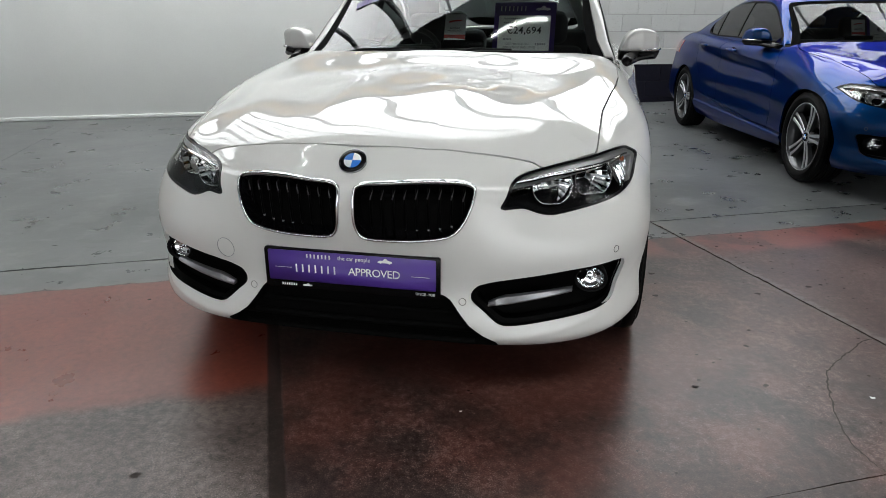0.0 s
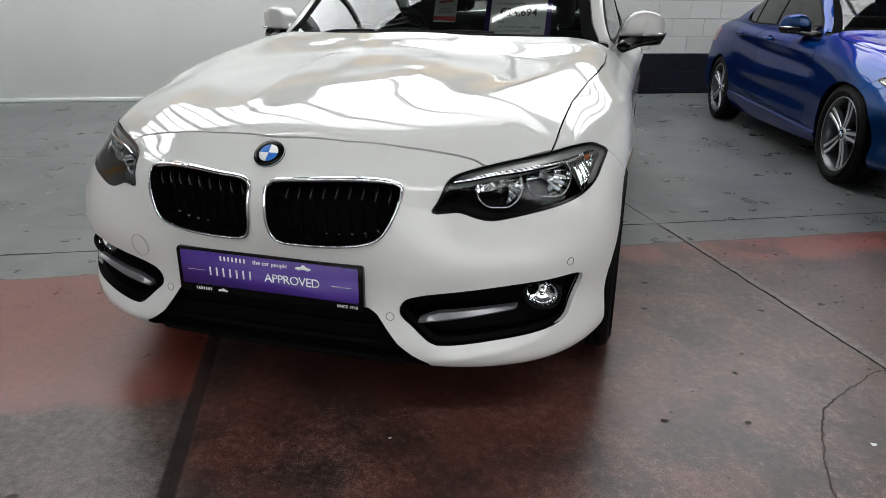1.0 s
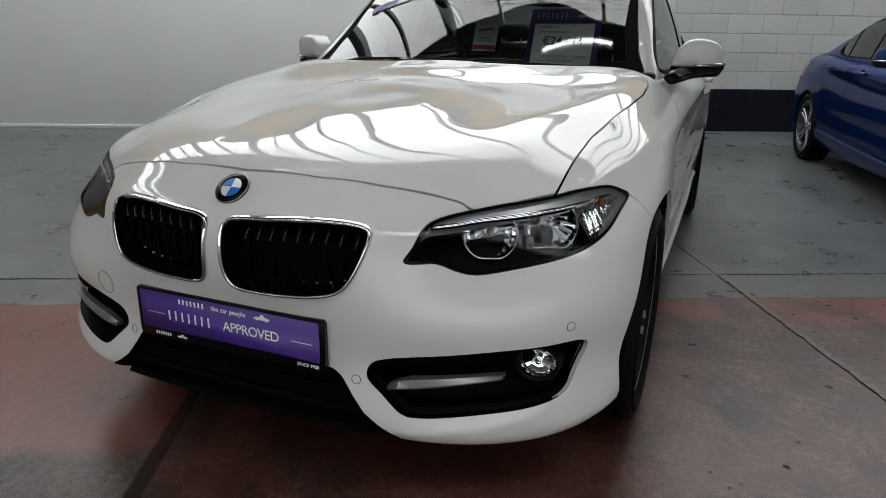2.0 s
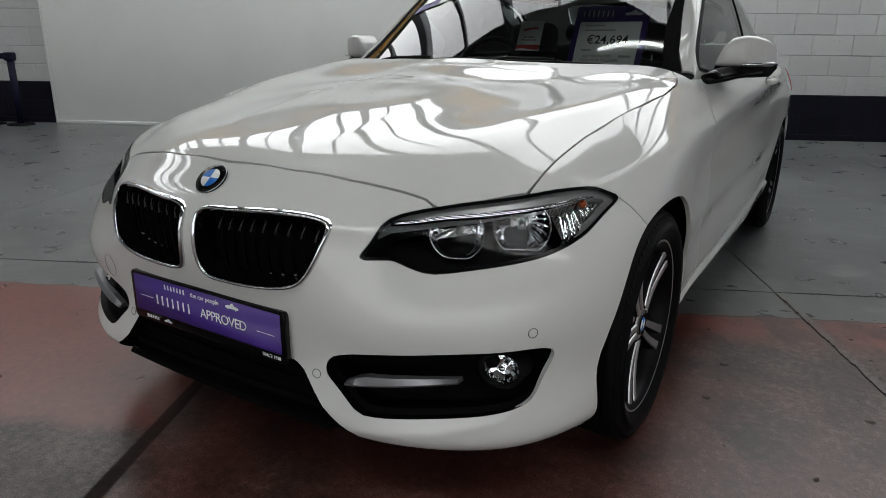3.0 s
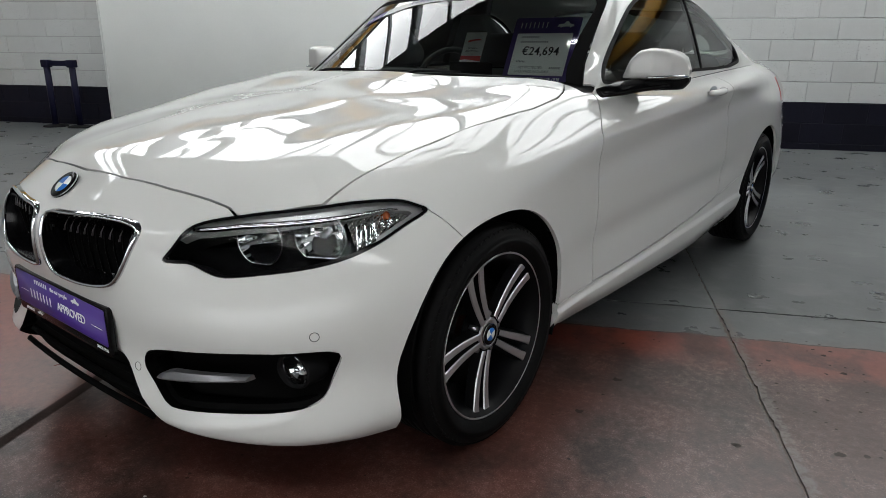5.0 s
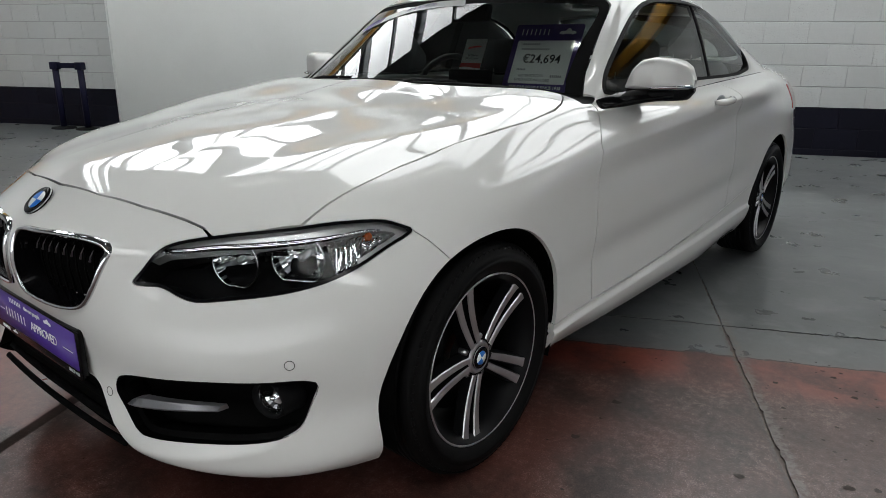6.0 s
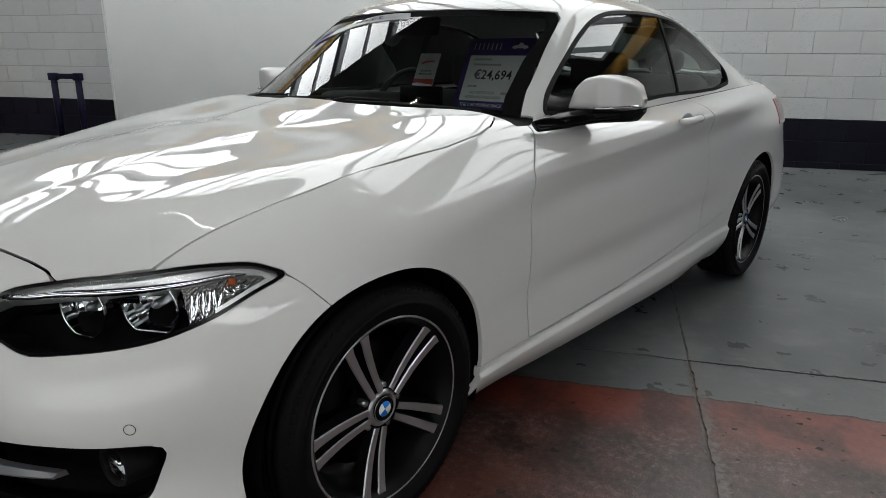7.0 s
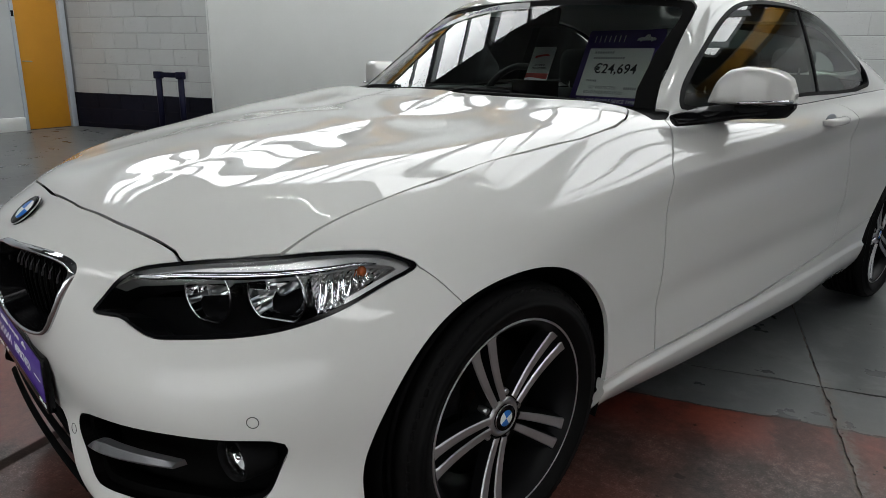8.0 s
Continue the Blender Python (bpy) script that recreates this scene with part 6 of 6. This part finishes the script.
    box(dash, (-.12, 1.10, .62), (.12, 1.25, .90), 0.03, 3)
    dash_ob = add("dashboard", dash, DASH, root, scaled=True)
    scr = bmesh.new()
    box(scr, (-.12, 1.03, .925), (.10, 1.055, 1.02), 0.006)
    add("centre_screen", scr, BLACK_GLOSS, dash_ob, scaled=True)
    wheel_b = bmesh.new()
    tube(wheel_b, [(0.185 * math.cos(t), 0.185 * math.sin(t), 0) for t in np.linspace(0, 2 * math.pi, 40, endpoint=False)], 0.015, 10, True)
    sw = add("steering_wheel", wheel_b, DASH, root)
    sw.matrix_local = pose(-.36 * K[0], 1.30 * K[1], .90 * K[2], 68, 0, 0)
    hubb = bmesh.new()
    box(hubb, (-.07, -.055, -.03), (.07, .055, .015), 0.02, 3)
    add("wheel_boss", hubb, DASH, sw)
    for a in (0, 180, 270):
        spb = bmesh.new()
        box(spb, (.05, -.018, -.012), (.18, .018, .004), 0.006, m=Matrix.Rotation(radians(a), 4, "Z"))
        add("wheel_spoke", spb, DASH, sw)
    for sx in (1, -1):
        for row, (sy, zc, w_) in enumerate(((1.62, 1.0, .25), (2.35, .95, .27))):
            seat = bmesh.new()
            box(seat, (-w_, -.42, -.22), (w_, .10, -.06 - 0.0), 0.07, 4)
            so = add("seat" if row == 0 else "rear_seat", seat, CLOTH, root)
            so.matrix_local = pose(sx * .36 * K[0], sy * K[1], (.475 if row == 0 else .56) * K[2])
            bkb = bmesh.new()
            box(bkb, (-w_ + .01, -.06, -.05), (w_ - .01, .10, .52), 0.06, 4, m=Matrix.Rotation(radians(-17), 4, "X"))
            add("backrest", bkb, CLOTH, so)
            hr = bmesh.new()
            box(hr, (-.135 + .035 * row, .12, .52), (.135 - .035 * row, .23, .70 if row == 0 else .64), 0.05, 4, m=Matrix.Rotation(radians(-4), 4, "X"))
            add("headrest", hr, CLOTH, so)
            for px_ in (-.05, .05):
                st_ = bmesh.new()
                tube(st_, [(px_, .17, .44), (px_, .175, .56)], 0.006, 8)
                add("headrest_post", st_, CHROME, so)
    for sx in (1, -1):
        trim_in = bmesh.new()
        box(trim_in, (sx * .70 - .02, .80, .35), (sx * .70 + .02, 2.6, .945), 0.02)
        add("inner_door_trim", trim_in, DASH, root, scaled=True)
    rv = bmesh.new()
    box(rv, (-.12, -.015, -.035), (.12, .015, .035), 0.014, 3)
    rvo = add("rear_view_mirror", rv, BLACK, root)
    rvo.matrix_local = pose(0, 1.02 * K[1], 1.245 * K[2], -12, 0, -8)
    shelf = bmesh.new()
    box(shelf, (-.66, 2.60, .90), (.66, 3.02, .985), 0.02)
    add("parcel_shelf", shelf, CLOTH, root, scaled=True)

    # wheels
    sp_m, face_m, turn, rim_r, rad = wheels
    for y, tr in ((0, .757), (2.69, .765)):
        for sx in (1, -1):
            m = Matrix.Translation((sx * tr * K[0], y * K[1], rad)) @ (Matrix.Identity(4) if sx == 1 else Matrix.Rotation(math.pi, 4, "Z"))
            make_wheel(root, m, rad, rim_r, .225, sp_m, face_m, turn, add)
    return dict(windscreen=clear, bumper=bumper_ob, screen=screen)


def strip(liner, cut, nose, lampzone, X, Z, DIAG):
    """The dark inner shell, opened behind grilles and lamps."""
    for poly, a, zone, sm, grow in ((FOG, X, nose, 3, .012), (KIDNEY, X, nose, 5, .012), (INTAKE, X, nose, 0, .012), (LAMP, DIAG, lampzone, 4, .012)):
        _, liner = liner.split(cut(liner, poly, a, Z, zone, sm) + grow * (zone(liner) * 1.0))
    return liner


SENSORGAP = mat("sensor_gap_rubber", (0.10, 0.10, 0.10), 0.6, spec=0.1)
BLADE = mat("satin_grey_blade", (0.22, 0.22, 0.23), 0.32, 0.8)
EYELID = mat("grey_lamp_eyelid", (0.50, 0.50, 0.50), 0.28, 0.7)
BEZEL = mat("dark_lamp_bezel", (0.0025, 0.0025, 0.003), 0.5, spec=0.05)
car = empty("car", pose(0, 0, 0, 0, 0, -26.2), "white two-door coupe with purple advertising plate", "car")
info = build_car(car, WHITE, wheels=(RIM_DARK, MACHINED, radians(-102), .231, .315))

# advertising plate on the bumper
plate = part("number_plate_holder", prism(bmesh.new(), rounded(.532, .125, .008), 0, .014, bevel=0.003), BLACK_GLOSS, car, "black plate holder with purple advertising plate")
plate.matrix_local = pose(0, -.754, .4215, 90, 0, 0)
part("plate_face", prism(bmesh.new(), rounded(.508, .094, .004), .0135, .0158), PURPLE, plate).location = (0, .008, 0)
words("plate_lettering", "APPROVED", .0335, PAPER, plate, pose(.072, .002, .0165), space=.92)


def print_bars(parent, x0, x1, y, h, z0, z1, material, count=1, fill=1.0):
    """A row of plain upright bars in place of a printed name."""
    step = (x1 - x0) / count
    for k in range(count):
        a = x0 + step * k
        b_ = a + step * fill
        part("print_bar", prism(bmesh.new(), [(a, y - h / 2), (b_, y - h / 2), (b_, y + h / 2), (a, y + h / 2)], z0, z1), material, parent, smooth=False)


for x0, x1, y, h, count, fill in ((-.169, -.031, .002, .024, 7, .24), (-.235, -.182, .002, .0012, 1, 1), (.182, .235, .002, .0012, 1, 1), (-.134, -.053, .041, .012, 7, .4), (-.215, -.165, -.0505, .008, 7, .5)):
    print_bars(plate, x0, x1, y, h, .0158, .0165, PAPER, count, fill)
words("plate_lettering", "the car people", .017, PAPER, plate, pose(.012, .041, .0165))
words("plate_lettering", "SINCE 1938", .0115, PAPER, plate, pose(.222, -.0505, .0146))


def little_car(parent, m, size):
    """A small printed car shape."""
    o = [(-.5, -.1), (-.45, .02), (-.3, .06), (-.15, .06), (-.02, .2), (.12, .19), (.2, .07), (.42, .04), (.5, -.02), (.48, -.1), (.36, -.1), (.3, -.17), (.24, -.1), (-.22, -.1), (-.28, -.17), (-.34, -.1)]
    ob = part("printed_car_shape", prism(bmesh.new(), [(x * size, y * size) for x, y in o], 0, .0006), PAPER, parent, smooth=False)
    ob.matrix_local = m


little_car(plate, pose(.105, .041, .0158), .044)
little_car(plate, pose(-.135, -.0505, .0145), .03)

# cards behind the windscreens
CAR = pose(0, 0, 0, 0, 0, -26.2)
BLUE_CAR = pose(4.017, 1.268, 0, 0, 0, -16.5)


def price_card(m, price):
    card = empty("price_card", m, "purple-bordered windscreen price card standing on the dashboard", "price card", "windscreen price cards")
    part("card_sheet", prism(bmesh.new(), rounded(.315, .285, .01), -.0015, .0015), PURPLE_DARK, card).location = (0, .145, 0)
    part("price_panel", prism(bmesh.new(), rounded(.265, .185, .004), .0015, .0022), PAPER, card, smooth=False).location = (0, .125, 0)
    words("price_lettering", price, .052, INK, card, pose(.0, .137, .0026), space=1.02, bold=.0005)
    words("price_lettering", "GET PROTECTED", .0155, GREYINK, card, pose(-.03, .066, .0026))
    words("price_lettering", "GOLD PACK INCLUDED", .0155, GREYINK, card, pose(-.02, .048, .0026))
    words("price_lettering", "THE CAR PEOPLE SINCE 1938", .019, PAPER, card, pose(0, .016, .002))
    for x0, x1, y, h, count in ((-.105, -.02, .201, .008, 8), (-.105, .03, .180, .008, 13), (-.105, -.060, .092, .008, 6), (.062, .115, .066, .010, 6)):
        print_bars(card, x0, x1, y, h, .0022, .0027, GREYINK, count, .55)
    print_bars(card, -.125, .02, .254, .026, .0015, .0022, PAPER, 7, .2)
    little_car(card, pose(.09, .254, .0018), .075)
    return card


def care_leaflet(m):
    leaflet = empty("leaflet", m, "red and white car care leaflet standing on the dashboard", "leaflet", "car care leaflets")
    part("leaflet_sheet", prism(bmesh.new(), rounded(.112, .235, .003), -.001, .001), PAPER, leaflet).location = (0, .1195, 0)
    part("leaflet_picture", prism(bmesh.new(), [(-.056, .02), (.056, .02), (.056, .125), (-.056, .125)], .001, .0016), REDPRINT, leaflet, smooth=False)
    part("leaflet_picture", prism(bmesh.new(), smooth_loop([(-.05, .05), (-.02, .04), (.03, .042), (.05, .06), (.03, .075), (-.02, .07)], 4), .0016, .002), DARKRED, leaflet, smooth=False)
    part("leaflet_picture", prism(bmesh.new(), [(-.056, .095), (.056, .088), (.056, .1), (-.03, .108), (-.056, .104)], .0016, .002), PAPER, leaflet, smooth=False)
    words("leaflet_lettering", "EXTERIOR", .0115, INK, leaflet, pose(0, .160, .0014))
    words("leaflet_lettering", "PROTECTION", .0115, INK, leaflet, pose(0, .146, .0014))
    part("print_bar", prism(bmesh.new(), smooth_loop([(-.035, .19), (0, .197), (.035, .2), (.03, .205), (-.01, .203), (-.035, .196)], 4), .001, .0016), REDPRINT, leaflet, smooth=False)
    return leaflet


price_card(CAR @ pose(.298, 1.06, .94, 66, 0, 0), "€24,694")
care_leaflet(CAR @ pose(-.065, 1.07, .93, 66, 0, 0))
price_card(BLUE_CAR @ pose(.235, 1.10, .925, 66, 0, 0), "€29,39")
care_leaflet(BLUE_CAR @ pose(.015, 1.11, .915, 66, 0, 0))

# sun-strip sticker along the top of the windscreen
clear = info["windscreen"]


def on_glass(x, z, out=0.003):
    i = np.argsort((clear.p[:, 0] - abs(x)) ** 2 + (clear.p[:, 2] - z) ** 2)[:4]
    w = 1 / ((clear.p[i, 0] - abs(x)) ** 2 + (clear.p[i, 2] - z) ** 2 + 1e-7)
    n = (clear.n[i] * w[:, None]).sum(0) / w.sum()
    y = (clear.p[i, 1] * w).sum() / w.sum()
    return Vector((x + n[0] * out * (1 if x > 0 else -1), y + n[1] * out, z + n[2] * out))


def arc_strip(name, x0, x1, up, lo, material, out=0.0025):
    b = bmesh.new()
    rows = []
    for x in np.linspace(x0, x1, 40):
        top, bot = 1.288 - .33 * x * x, 1.265 - .36 * x * x
        zs = [bot + (top - bot) * (lo + (up - lo) * k / 3) for k in range(4)]
        rows.append([b.verts.new(on_glass(x, z, out)) for z in zs])
    for r0, r1 in zip(rows, rows[1:]):
        for k in range(3):
            b.faces.new((r0[k], r1[k], r1[k + 1], r0[k + 1]))
    return part(name, b, material, info["screen"], "white and purple sun-strip sticker")


arc_strip("sun_strip", -.44, .06, 1, 0, PAPER)
arc_strip("sun_strip_end", -.53, -.40, 1, 0, PURPLE, .0035)
t_ob = words("sun_strip_lettering", "DRIVE PROTECTED", .017, PURPLE, info["screen"], Matrix.Identity(4))
for v in t_ob.data.vertices:
    x = v.co.x * 1.15 - .17
    z = 1.2765 - .345 * x ** 2 + v.co.y
    v.co = on_glass(x, z, .0045)

# the blue four-door car beside it
blue = empty("car", BLUE_CAR, "blue metallic four-door coupe with silver alloy wheels", "car")
binfo = build_car(blue, BLUE, K=(1.025, 1.0446, .985), four_doors=True, glass_mat=TINTED, wheels=(RIM_GREY, RIM_SILVER, radians(-70), .236, .325))

# retractable belt posts by the back wall
NAVY = varied("navy_post_paint", (0.006, 0.006, 0.022), 0.5, 0.1, 6, 90, 0.1, spec=0.15)
for k, x in enumerate((-6.30, -5.90)):
    po = empty("barrier_post", pose(x, 6.0, 0), "dark navy barrier post on a round base by the block wall", "barrier post", "barrier posts")
    b = bmesh.new()
    lathe(b, [(0, 0.0), (0, .16), (.012, .16), (.02, .15), (.03, .06), (.032, 0)], 40, "Z")
    part("post_base", b, BLACK, po)
    b = bmesh.new()
    tube(b, [(0, 0, .02), (0, 0, .82)], .042, 20)
    part("post_tube", b, NAVY, po)
    b = bmesh.new()
    box(b, (-.055, -.05, .80), (.055, .05, .90), .014, 3)
    part("belt_head", b, NAVY, po)
b = bmesh.new()
box(b, (-6.25, 5.985, .82), (-5.95, 6.015, .89), .004)
tagged(part("barrier_belt", b, NAVY), "navy webbing belt drawn between two posts", "barrier belt")
